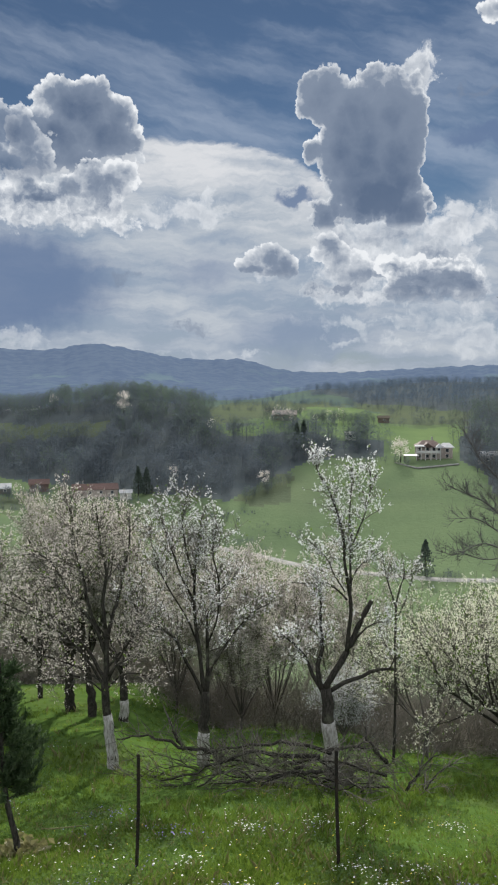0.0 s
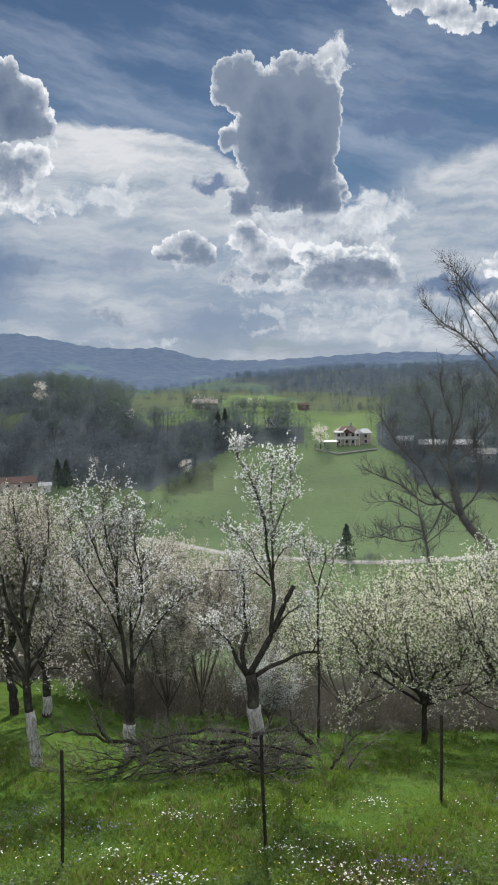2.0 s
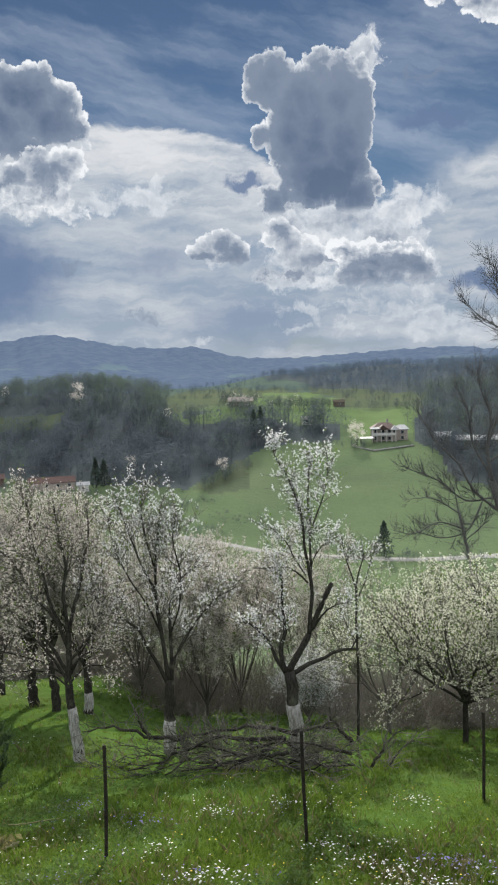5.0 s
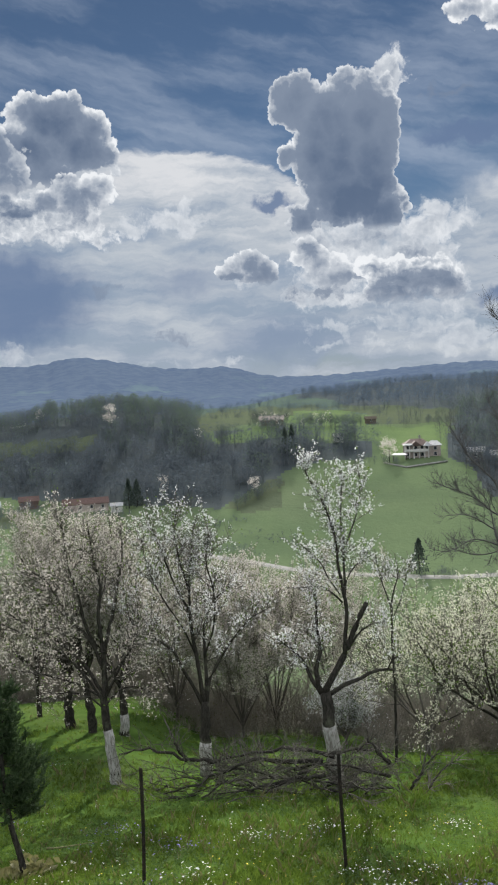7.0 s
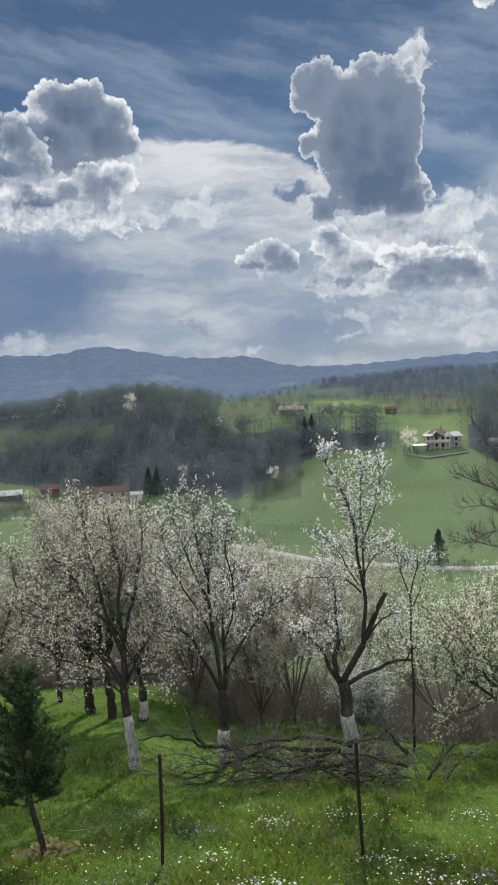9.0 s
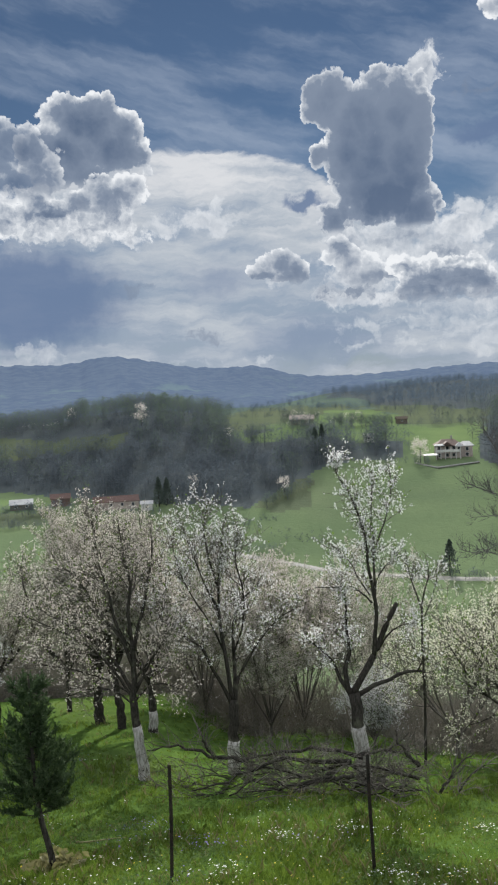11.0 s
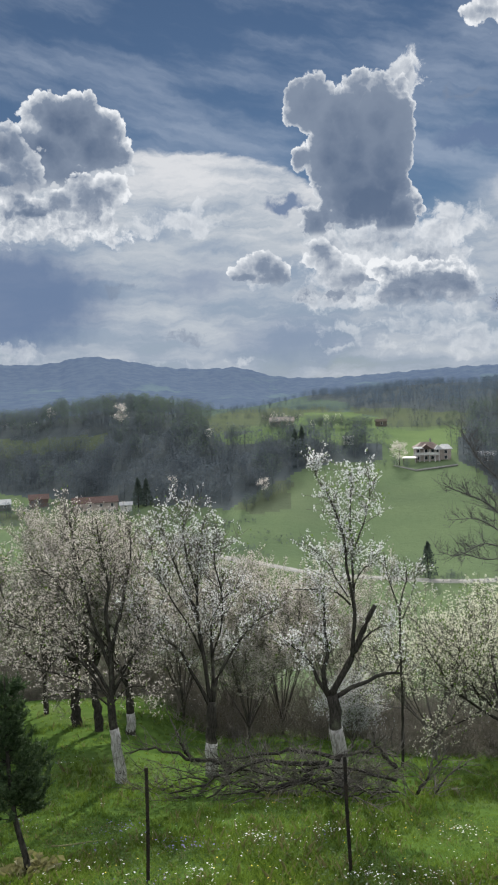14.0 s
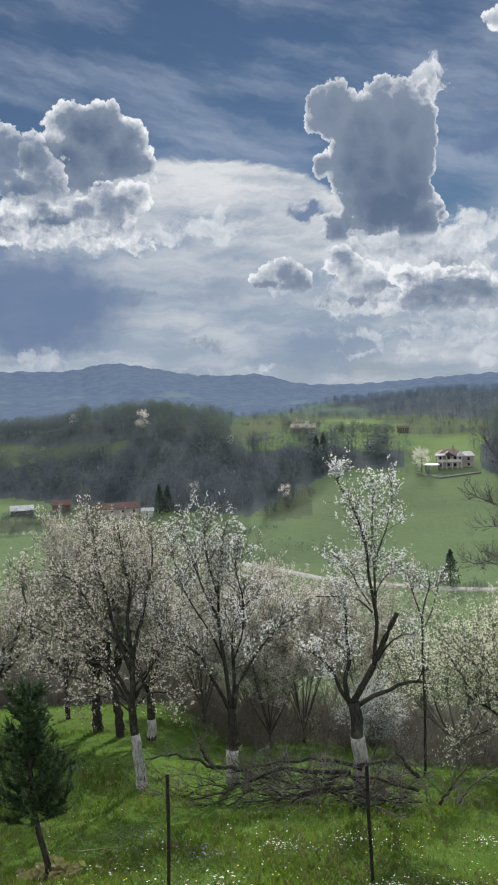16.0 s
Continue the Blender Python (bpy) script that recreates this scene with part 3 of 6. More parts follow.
def ridges():
    """The blue hills at the end of the valley."""
    angles = np.arange(-40, 40, 0.16)
    rings = np.linspace(2300, 4600, 60)
    A, Rr = np.meshgrid(angles, rings)
    top = hermite(A.ravel(), SKYLINE[:, 0], SKYLINE[:, 1]).reshape(A.shape)
    x, y = Rr * np.sin(np.radians(A)), Rr * np.cos(np.radians(A))
    k = np.clip((Rr - 2300) / 1900, 0, 1)
    spur = 0.5 + 0.5 * np.sin(x * 0.006 + 1.7 * np.sin(y * 0.0021)) * np.cos(y * 0.0032 + 0.8)
    spur2 = 0.5 + 0.5 * np.sin(x * 0.017 + y * 0.006)
    crest = np.abs(np.sin(A * 1.9)) * 0.0012 + np.sin(A * 5.3) * 0.0005 + np.sin(A * 13.1 + 1) * 0.00025
    w = -0.026 + (top + crest + 0.026) * (k ** 0.75) - 0.012 * (1 - k) * k * 4 * spur - 0.0015 * spur2 * k * (1 - k) * 4
    z = EYE + w * y
    z[Rr > 4250] -= (Rr[Rr > 4250] - 4250) * 0.4
    nr, na = A.shape
    i, j = np.meshgrid(np.arange(nr - 1), np.arange(na - 1), indexing="ij")
    f = np.stack([i * na + j, (i + 1) * na + j, (i + 1) * na + j + 1, i * na + j + 1], -1).reshape(-1, 4)[:, ::-1]
    return mesh_from("hills", np.stack([x.ravel(), y.ravel(), z.ravel()], -1), f, [M_RIDGE])


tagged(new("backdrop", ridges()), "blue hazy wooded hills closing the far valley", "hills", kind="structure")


# ================= mesh builders =================
class Acc:
    """Gathers tubes and cards for one mesh."""

    def __init__(self):
        self.v, self.f, self.n = [], [], 0

    def tube(self, pts, radii, sides=6, cap=True):
        pts = np.asarray(pts, float)
        m = len(pts)
        tan = np.gradient(pts, axis=0)
        tan /= np.linalg.norm(tan, axis=1)[:, None] + 1e-9
        ref = np.where(np.abs(tan[:, 2:3]) > 0.9, [[1.0, 0, 0]], [[0, 0, 1.0]])
        a = np.cross(tan, ref)
        a /= np.linalg.norm(a, axis=1)[:, None] + 1e-9
        b = np.cross(tan, a)
        th = np.linspace(0, 2 * np.pi, sides, endpoint=False)
        ring = a[:, None] * np.cos(th)[None, :, None] + b[:, None] * np.sin(th)[None, :, None]
        v = pts[:, None] + ring * np.asarray(radii, float)[:, None, None]
        base = self.n
        self.v.append(v.reshape(-1, 3))
        i = np.arange(m - 1)[:, None] * sides + base
        k = np.arange(sides)[None]
        k2 = (k + 1) % sides
        self.f.extend(np.stack([i + k, i + k2, i + sides + k2, i + sides + k], -1).reshape(-1, 4).tolist())
        if cap and sides > 3:
            self.f.append(tuple(base + (m - 1) * sides + k for k in range(sides)))
            self.f.append(tuple(base + k for k in reversed(range(sides))))
        self.n += m * sides

    def tubes(self, P, R, sides=3):
        """Many thin tubes at once: P (count, rings, 3), R (rings,)."""
        c, m, _k = P.shape
        tan = np.gradient(P, axis=1)
        tan /= np.linalg.norm(tan, axis=2)[..., None] + 1e-9
        a = np.cross(tan, np.where(np.abs(tan[..., 2:3]) > 0.9, np.array([1.0, 0, 0]), np.array([0, 0, 1.0])))
        a /= np.linalg.norm(a, axis=2)[..., None] + 1e-9
        b = np.cross(tan, a)
        th = np.linspace(0, 2 * np.pi, sides, endpoint=False)
        v = P[:, :, None] + (a[:, :, None] * np.cos(th)[:, None] + b[:, :, None] * np.sin(th)[:, None]) * np.asarray(R)[None, :, None, None]
        self.v.append(v.reshape(-1, 3))
        t = (np.arange(c) * m * sides)[:, None, None] + self.n
        i = np.arange(m - 1)[None, :, None] * sides
        k = np.arange(sides)[None, None]
        k2 = (k + 1) % sides
        self.f.extend(np.stack([t + i + k, t + i + k2, t + i + sides + k2, t + i + sides + k], -1).reshape(-1, 4).tolist())
        self.n += c * m * sides

    def polys(self, v, per):
        """v: (count, per, 3), one face each."""
        v = np.asarray(v)
        c = len(v)
        base = self.n
        self.v.append(v.reshape(-1, 3))
        idx = (np.arange(c * per).reshape(c, per) + base)
        self.f.extend(idx.tolist())
        self.n += c * per

    def mesh(self, name, mats, smooth=True):
        v = np.concatenate(self.v) if self.v else np.zeros((0, 3))
        return mesh_from(name, v, self.f, mats, None, smooth)


def part(name, data, parent, label="", kind=""):
    ob = new(name, data)
    ob.parent = parent
    return tagged(ob, label, kind=kind)


def rnd_unit(rng, n):
    d = rng.normal(size=(n, 3))
    return d / (np.linalg.norm(d, axis=1)[:, None] + 1e-9)


def cards(rng, at, size, bend=0.35, up=None):
    """Small four-cornered petals or leaves, one at each point, turned at random."""
    n = len(at)
    d = rnd_unit(rng, n)
    if up is not None:
        d = d + np.array([0, 0, up])
        d /= np.linalg.norm(d, axis=1)[:, None]
    a = np.cross(d, rnd_unit(rng, n))
    a /= np.linalg.norm(a, axis=1)[:, None] + 1e-9
    b = np.cross(d, a)
    s = np.asarray(size)[:, None] if np.ndim(size) else size
    return np.stack([at - a * s * 0.5, at + b * s * 0.32 + d * s * bend * 0.3, at + a * s * 0.5, at - b * s * 0.32 + d * s * bend * 0.3], 1)


def spline(pts, n):
    pts = np.asarray(pts, float)
    t = np.concatenate([[0], np.cumsum(np.linalg.norm(np.diff(pts, axis=0), axis=1))])
    return hermite(np.linspace(0, t[-1], n)[:, None][:, 0], t, pts[:, 0]), hermite(np.linspace(0, t[-1], n), t, pts[:, 1]), hermite(np.linspace(0, t[-1], n), t, pts[:, 2])


def shoot(rng, p0, d, length, bend, lift, n=5):
    """A branch that wanders, and turns up or down with lift."""
    p, out = np.array(p0, float), [np.array(p0, float)]
    d = np.array(d, float)
    for _ in range(n - 1):
        d = d + rng.normal(size=3) * bend + np.array([0, 0, lift])
        d /= np.linalg.norm(d)
        p = p + d * length / (n - 1)
        out.append(p.copy())
    return np.array(out), d


def shoots(rng, P0, D, L, bend, lift, n=4):
    """Many wandering twigs at once."""
    p, d, out = P0.copy(), D / (np.linalg.norm(D, axis=1)[:, None] + 1e-9), [P0]
    for _ in range(n - 1):
        d = d + rng.normal(size=d.shape) * bend + np.array([0, 0, lift])
        d /= np.linalg.norm(d, axis=1)[:, None]
        p = p + d * (L / (n - 1))[:, None]
        out.append(p)
    return np.stack(out, 1)


def along(q, t):
    """Points on a polyline, t from 0 to 1, and the way it goes there."""
    j = np.clip(t, 0, 0.9999) * (len(q) - 1)
    k = j.astype(int)
    step = q[k + 1] - q[k]
    return q[k] + step * (j - k)[:, None], step / (np.linalg.norm(step, axis=1)[:, None] + 1e-9)


class Grow:
    """One tree: limbs given or grown, side branches, twigs and blossom, in local metres."""

    def __init__(self, seed):
        self.rng = np.random.default_rng(seed)
        self.limbs, self.twigs, self.spots, self.wash = Acc(), Acc(), [], Acc()
        self.twig_r = 0.0055
        self.boughs = []

    def limb(self, pts, r0, r1, sides=8, acc=None):
        n = max(4, int(sum(math.dist(a, b) for a, b in zip(pts[:-1], pts[1:])) / 0.16))
        x, y, z = spline(pts, n)
        p = np.stack([x, y, z], -1)
        p[1:-1] += self.rng.normal(size=(n - 2, 3)) * r0 * 0.10
        rad = np.linspace(r0, r1, n) * (1 + self.rng.normal(size=n) * 0.05)
        if acc is None:
            acc = self.limbs
            if self.limbs.n:
                acc = Acc()
                self.boughs.append(acc)
        acc.tube(p, rad, sides)
        return p, rad

    def side(self, p, rad, count, length, start=0.25, spread=0.9, lift=0.10, twigs=6, twig_len=0.45, blossom=1.0, bend=0.16):
        rng = self.rng
        for _ in range(count):
            k = rng.uniform(start, 1.0) ** 0.8
            i = min(len(p) - 2, int(k * (len(p) - 1)))
            tan = p[i + 1] - p[i]
            tan /= np.linalg.norm(tan) + 1e-9
            out = rnd_unit(rng, 1)[0]
            d = tan * (1 - 0.45 * spread) + out * spread * 0.8 + np.array([0, 0, 0.15])
            d /= np.linalg.norm(d)
            L = length * rng.uniform(0.5, 1.2) * (1.15 - 0.5 * k)
            r = min(rad[i] * 0.6, 0.006 + L * 0.012)
            q, _e = shoot(rng, p[i], d, L, bend, lift, 6)
            self.twigs.tube(q, np.linspace(r, 0.004, 6), 4, False)
            self.sprays(q, twigs, twig_len, lift, blossom)

    def sprays(self, q, count, length, lift, blossom):
        rng = self.rng
        if count:
            base, tan = along(q, rng.uniform(0.15, 1.0, count))
            L = length * rng.uniform(0.4, 1.25, count)
            S = shoots(rng, base, tan * 0.6 + rnd_unit(rng, count) * 0.7 + np.array([0, 0, 0.2]), L, 0.2, lift, 3)
            self.twigs.tubes(S, np.linspace(self.twig_r, self.twig_r * 0.45, 3), 3)
            m = rng.poisson(blossom * length * 28 * count)
            if m:
                w, t = rng.integers(0, count, m), rng.uniform(0.15, 1.0, m) * 1.999
                k = t.astype(int)
                self.spots.append(S[w, k] + (S[w, k + 1] - S[w, k]) * (t - k)[:, None] + rng.normal(size=(m, 3)) * 0.022)
        m = rng.poisson(blossom * 7)
        if m:
            self.spots.append(along(q, rng.uniform(0.3, 1.0, m))[0] + rng.normal(size=(m, 3)) * 0.025)

    def finish(self, name, at, label, petal, twig=None, size=0.05, leaf=0.12, group="orchard trees", category="fruit tree", wood=None):
        rng = self.rng
        wood = wood or M_BARK
        root = tagged(new(name), label, category, group)
        root.location = at
        part("trunk", self.limbs.mesh("trunk", [wood]), root, "dark rough bark")
        for b in self.boughs:
            part("limb", b.mesh("limb", [wood]), root)
        if self.wash.n:
            part("limewash_coat", self.wash.mesh("limewash_coat", [M_WASH]), root, "flaking white limewash on the lower trunk")
        if self.twigs.n:
            part("crown", self.twigs.mesh("crown", [twig or M_TWIG]), root, "fine bare twigs", "stuff")
        if self.spots and petal:
            sp = np.concatenate(self.spots)
            pick = rng.random(len(sp)) < leaf
            a = Acc()
            heart = sp[~pick]
            heart = heart[rng.random(len(heart)) < 0.44]
            heart = np.repeat(heart, 3, 0) + rng.normal(size=(len(heart) * 3, 3)) * size * 0.42
            a.polys(cards(rng, heart, rng.uniform(0.5, 1.3, len(heart)) * size * 0.88), 4)
            part("blossom", a.mesh("blossom", [petal], False), root, "white spring blossom", "stuff")
            if pick.any():
                b = Acc()
                b.polys(cards(rng, sp[pick], rng.uniform(0.6, 1.3, pick.sum()) * size * 1.1), 4)
                part("foliage", b.mesh("foliage", [M_LEAF], False), root, "small young green leaves", "stuff")
        return root


def old_tree(seed, x, y, name, label, limbs, petal, wash=0.0, density=1.0, side=1.0, blossom=1.0, z=None, size=0.05, depth=0.5, leaf=0.12, twig=None):
    """An orchard tree whose trunk and main limbs are given as (radius, end radius, [(across, up), ...]); they also spread fore and aft."""
    g = Grow(seed)
    rng = g.rng
    for i, (r0, r1, pts) in enumerate(limbs):
        lean = 0 if i == 0 else rng.uniform(-depth, depth)
        base_up = pts[0][1]
        p3 = [(px, (pz - base_up) * lean * 0.6, pz) for px, pz in pts]
        if i == 0:
            p3[0] = (p3[0][0], 0, -0.25)
        p, rad = g.limb(p3, r0 * (0.84 if i == 0 else 0.60), r1 * (0.72 if i == 0 else 0.66), 10 if i == 0 else 7)
        if i == 0:
            rad = np.linspace(r0 * 0.84, r1 * 0.72, len(p))
            if wash:
                k = p[:, 2] < wash
                g.wash.tube(p[k], rad[k] * 1.0 + 0.008, 12)
            continue
        L = sum(math.dist(a, b) for a, b in zip(pts[:-1], pts[1:]))
        if r1 < 0.035:
            g.side(p, rad, int(L * 8.0 * density), 0.95 * side, twigs=int(7 * density), blossom=blossom)
            g.sprays(p[len(p) // 2:], int(L * 5 * density), 0.35 * side, 0.1, blossom)
    return g.finish(name, (x, y, height(x, y) if z is None else z), label, petal, size=size, leaf=leaf, twig=twig)


def round_tree(seed, x, y, name, label, tall, wide, petal, stem=0.3, forks=6, r=0.13, density=1.0, blossom=1.0, upright=0.5, wash=0.0, twig=None, size=0.05, leaf=0.12, lean=0.0, side=1.0, group="orchard trees", category="fruit tree", wood=None):
    """An orchard tree grown freely: a short stem, several limbs, a spreading crown."""
    g = Grow(seed)
    rng = g.rng
    s = tall * stem
    p, rad = g.limb([(0, 0, -0.25), (lean * 0.4 * s, 0, s * 0.5), (lean * s, 0, s)], r * 0.95, r * 0.6, 9)
    if wash:
        k = p[:, 2] < wash
        g.wash.tube(p[k], np.linspace(r * 0.95, r * 0.6, len(p))[k] + 0.008, 12)
    for i in range(forks):
        a = i / forks * 2 * math.pi + rng.uniform(-0.4, 0.4)
        out = wide * rng.uniform(0.55, 1.0) * (0.35 if i == 0 else 1)
        top = tall * rng.uniform(0.82, 1.0) * (1 if i == 0 else 0.93) - (0 if upright > 0.6 else 0.25 * out)
        st = np.array(p[-1 - (i % 2)])
        ex, ey = st[0] + out * math.cos(a), st[1] + out * math.sin(a)
        mid = (st[0] + out * math.cos(a) * (0.75 - 0.35 * upright), st[1] + out * math.sin(a) * (0.75 - 0.35 * upright), s + (top - s) * 0.45)
        q, qr = g.limb([tuple(st), mid, (ex, ey, top)], r * 0.42, 0.010, 6)
        L = math.dist(tuple(st), (ex, ey, top))
        bough = g.boughs[-1]
        g.side(q, qr, int(L * 4.0 * density), 0.95 * side * wide / 1.8, lift=0.05 + 0.14 * upright, twigs=int(6 * density), blossom=blossom)
        for _ in range(3):
            k = int(rng.uniform(0.3, 0.85) * (len(q) - 2))
            way = (q[k + 1] - q[k]) / (np.linalg.norm(q[k + 1] - q[k]) + 1e-9) * 0.6 + rnd_unit(rng, 1)[0] * 0.75 + np.array([0, 0, 0.12 + 0.25 * upright])
            b, _e = shoot(rng, q[k], way / np.linalg.norm(way), L * rng.uniform(0.3, 0.55), 0.16, 0.02, 7)
            br = np.linspace(min(qr[k] * 0.65, 0.03), 0.007, 7)
            bough.tube(b, br, 5, False)
            g.side(b, br, int(L * 2.2 * density), 0.8 * side * wide / 1.8, lift=0.03 + 0.12 * upright, twigs=int(6 * density), blossom=blossom)
    return g.finish(name, (x, y, height(x, y)), label, petal, twig=twig, size=size, leaf=leaf, group=group, category=category, wood=wood)


# ================= orchard trees =================
old_tree(11, 1.79, 16.0, "pear_tree", "tall old pear tree with limewashed trunk, sawn-off limb and white blossom", [
    (0.20, 0.17, [(0.00, 0.00), (-0.06, 0.75), (-0.12, 1.50), (-0.19, 2.03)]),
    (0.13, 0.075, [(-0.19, 2.03), (-0.04, 2.31), (0.21, 2.73), (0.38, 3.10), (0.54, 3.50), (0.75, 3.89)]),
    (0.08, 0.012, [(0.25, 2.79), (0.28, 3.33), (0.31, 3.77), (0.25, 4.21), (0.18, 4.60), (0.14, 4.94), (0.10, 5.41), (-0.04, 5.85), (-0.24, 6.32), (-0.45, 6.71), (-0.50, 7.01)]),
    (0.05, 0.010, [(0.30, 3.83), (0.33, 4.29), (0.33, 4.68), (0.35, 5.06), (0.33, 5.53), (0.38, 6.17), (0.41, 6.60)]),
    (0.03, 0.010, [(0.33, 4.29), (0.51, 4.63), (0.74, 4.78), (0.95, 4.90)]),
    (0.03, 0.010, [(0.35, 5.06), (0.61, 5.75), (0.71, 6.38), (0.69, 6.67)]),
    (0.035, 0.010, [(0.25, 3.90), (0.04, 4.12), (-0.13, 4.25), (-0.52, 4.26), (-0.90, 4.27)]),
    (0.03, 0.010, [(0.20, 4.08), (-0.05, 4.48), (-0.17, 4.77), (-0.41, 5.04), (-0.62, 5.22)]),
    (0.09, 0.04, [(-0.12, 1.95), (0.25, 2.16), (0.54, 2.24), (0.82, 2.39), (1.32, 2.40)]),
    (0.03, 0.010, [(1.14, 2.43), (1.28, 2.65), (1.44, 2.73)]),
    (0.04, 0.010, [(0.38, 2.98), (0.56, 3.21), (0.79, 3.37), (1.24, 3.42)]),
    (0.09, 0.02, [(-0.24, 1.95), (-0.46, 2.32), (-0.57, 2.61), (-0.85, 2.93), (-1.15, 3.16)]),
    (0.10, 0.02, [(-0.26, 2.01), (-0.36, 2.49), (-0.26, 2.89), (-0.31, 3.40), (-0.30, 3.80), (-0.36, 4.32)]),
], M_PETAL, wash=1.5, density=0.95, side=0.40, depth=0.35, z=-2.24, blossom=0.75, size=0.046)

old_tree(12, -1.02, 17.0, "plum_tree", "vase-shaped plum tree with many dark limbs and white blossom", [
    (0.17, 0.14, [(0.00, 0.00), (0.01, 0.66), (0.05, 1.43)]),
    (0.08, 0.012, [(0.00, 1.34), (-0.08, 1.56), (-0.26, 1.98), (-0.41, 2.31), (-0.60, 2.75), (-0.97, 3.06), (-1.39, 3.43), (-1.47, 3.97)]),
    (0.09, 0.012, [(0.02, 1.40), (-0.04, 1.98), (-0.08, 2.42), (-0.17, 2.97), (-0.18, 3.44), (-0.18, 4.03), (-0.08, 4.78), (-0.05, 5.16), (0.08, 5.59)]),
    (0.05, 0.010, [(-0.18, 3.44), (-0.40, 3.88), (-0.65, 4.59), (-0.82, 5.13), (-0.98, 5.67)]),
    (0.045, 0.010, [(-0.19, 3.98), (-0.37, 4.74), (-0.41, 5.49), (-0.28, 5.92)]),
    (0.08, 0.012, [(0.06, 1.40), (0.09, 1.76), (0.08, 2.42), (0.08, 3.01), (0.21, 3.33), (0.55, 3.70), (0.83, 3.84)]),
    (0.08, 0.012, [(0.09, 1.40), (0.16, 1.87), (0.34, 2.18), (0.63, 2.62), (0.90, 2.94), (1.28, 3.24), (1.61, 3.40)]),
    (0.04, 0.010, [(-0.08, 2.42), (-0.36, 3.06), (-0.77, 3.70), (-1.11, 4.46), (-1.22, 5.09)]),
    (0.04, 0.010, [(0.08, 2.42), (0.33, 3.17), (0.38, 3.92), (0.26, 4.80), (0.38, 5.42)]),
], M_PETAL, wash=0.6, side=0.75, z=-2.1, depth=0.6, blossom=0.5, size=0.042, density=1.2)

old_tree(13, -2.85, 16.0, "plum_tree", "leaning plum tree with limewashed trunk and spreading blossoming limbs", [
    (0.15, 0.06, [(0.00, 0.00), (-0.07, 0.64), (-0.14, 1.20), (-0.17, 1.62), (-0.12, 2.33), (-0.14, 3.04)]),
    (0.08, 0.012, [(-0.12, 2.81), (-0.04, 3.09), (0.07, 3.52), (0.19, 4.13), (0.28, 4.69), (0.25, 5.17)]),
    (0.07, 0.012, [(-0.13, 2.99), (-0.16, 3.71), (-0.07, 4.18), (-0.16, 4.80), (-0.22, 5.65)]),
    (0.07, 0.012, [(-0.14, 2.45), (-0.37, 3.10), (-0.73, 3.58), (-0.99, 4.07), (-1.21, 4.45), (-1.53, 4.65)]),
    (0.06, 0.012, [(-0.26, 2.93), (-0.43, 3.41), (-0.52, 4.10), (-0.68, 4.82), (-0.70, 5.52), (-0.87, 5.90)]),
    (0.07, 0.012, [(-0.14, 1.85), (-0.54, 2.52), (-0.81, 2.82), (-1.18, 3.12), (-1.73, 3.42), (-2.37, 3.91), (-2.53, 4.63)]),
    (0.05, 0.012, [(-0.13, 2.15), (0.20, 2.56), (0.48, 2.91), (0.68, 3.38)]),
    (0.05, 0.012, [(-0.13, 1.95), (0.10, 2.25), (0.35, 2.40), (0.62, 2.55)]),
    (0.05, 0.012, [(-0.16, 1.75), (-0.69, 2.61), (-1.21, 3.08), (-1.89, 3.46), (-2.42, 3.73)]),
    (0.045, 0.012, [(-0.17, 1.85), (-0.75, 2.25), (-1.29, 2.45), (-2.18, 2.66)]),
    (0.045, 0.012, [(-0.10, 1.90), (0.26, 2.57), (0.58, 3.07), (0.65, 3.57)]),
    (0.035, 0.012, [(-0.15, 1.60), (-0.50, 1.95), (-0.95, 2.05), (-1.45, 1.90)]),
    (0.035, 0.012, [(-0.13, 1.70), (0.20, 2.00), (0.55, 2.02), (0.85, 1.88)]),
], M_PETAL_PINK, wash=1.2, side=0.8, z=-1.95, depth=0.6, blossom=0.5, size=0.042, density=1.2)

old_tree(14, 3.61, 19.0, "plum_sapling", "slender young plum tree with sparse white blossom", [
    (0.045, 0.035, [(0.00, 0.00), (0.03, 1.56), (0.01, 3.11), (0.02, 4.07)]),
    (0.035, 0.008, [(0.02, 3.94), (-0.17, 4.54), (-0.29, 4.94), (-0.37, 5.48)]),
    (0.035, 0.008, [(0.02, 4.07), (0.10, 4.43), (0.22, 4.77), (0.15, 5.29)]),
    (0.025, 0.008, [(0.03, 3.66), (0.27, 4.22), (0.42, 4.77), (0.54, 5.11)]),
    (0.025, 0.008, [(0.01, 2.6), (-0.3, 3.2), (-0.45, 3.8)]),
], M_PETAL, density=0.8, side=0.45, depth=0.3, blossom=0.45, size=0.045)

# the group behind the leaning plum: three dark trunks, one tall fine-twigged crown
round_tree(21, -5.4, 23.0, "plum_tree", "tall plum tree with fine grey brown twigs and pale blossom", 6.6, 2.1, M_PETAL_PINK, 0.24, 11, 0.18, 1.5, 0.85, 0.8, twig=M_TWIG_RED, size=0.042)
round_tree(22, -4.5, 22.0, "plum_tree", "tall plum tree with fine grey brown twigs and pale blossom", 6.2, 1.7, M_PETAL_PINK, 0.25, 9, 0.15, 1.4, 0.8, 0.75, twig=M_TWIG_RED, size=0.042, lean=-0.1)
round_tree(23, -3.6, 22.0, "plum_tree", "plum tree with dark trunk and light blossom", 5.4, 1.7, M_PETAL_PINK, 0.28, 8, 0.15, 1.2, 0.8, 0.55, twig=M_TWIG_RED, wash=0.7, size=0.045)
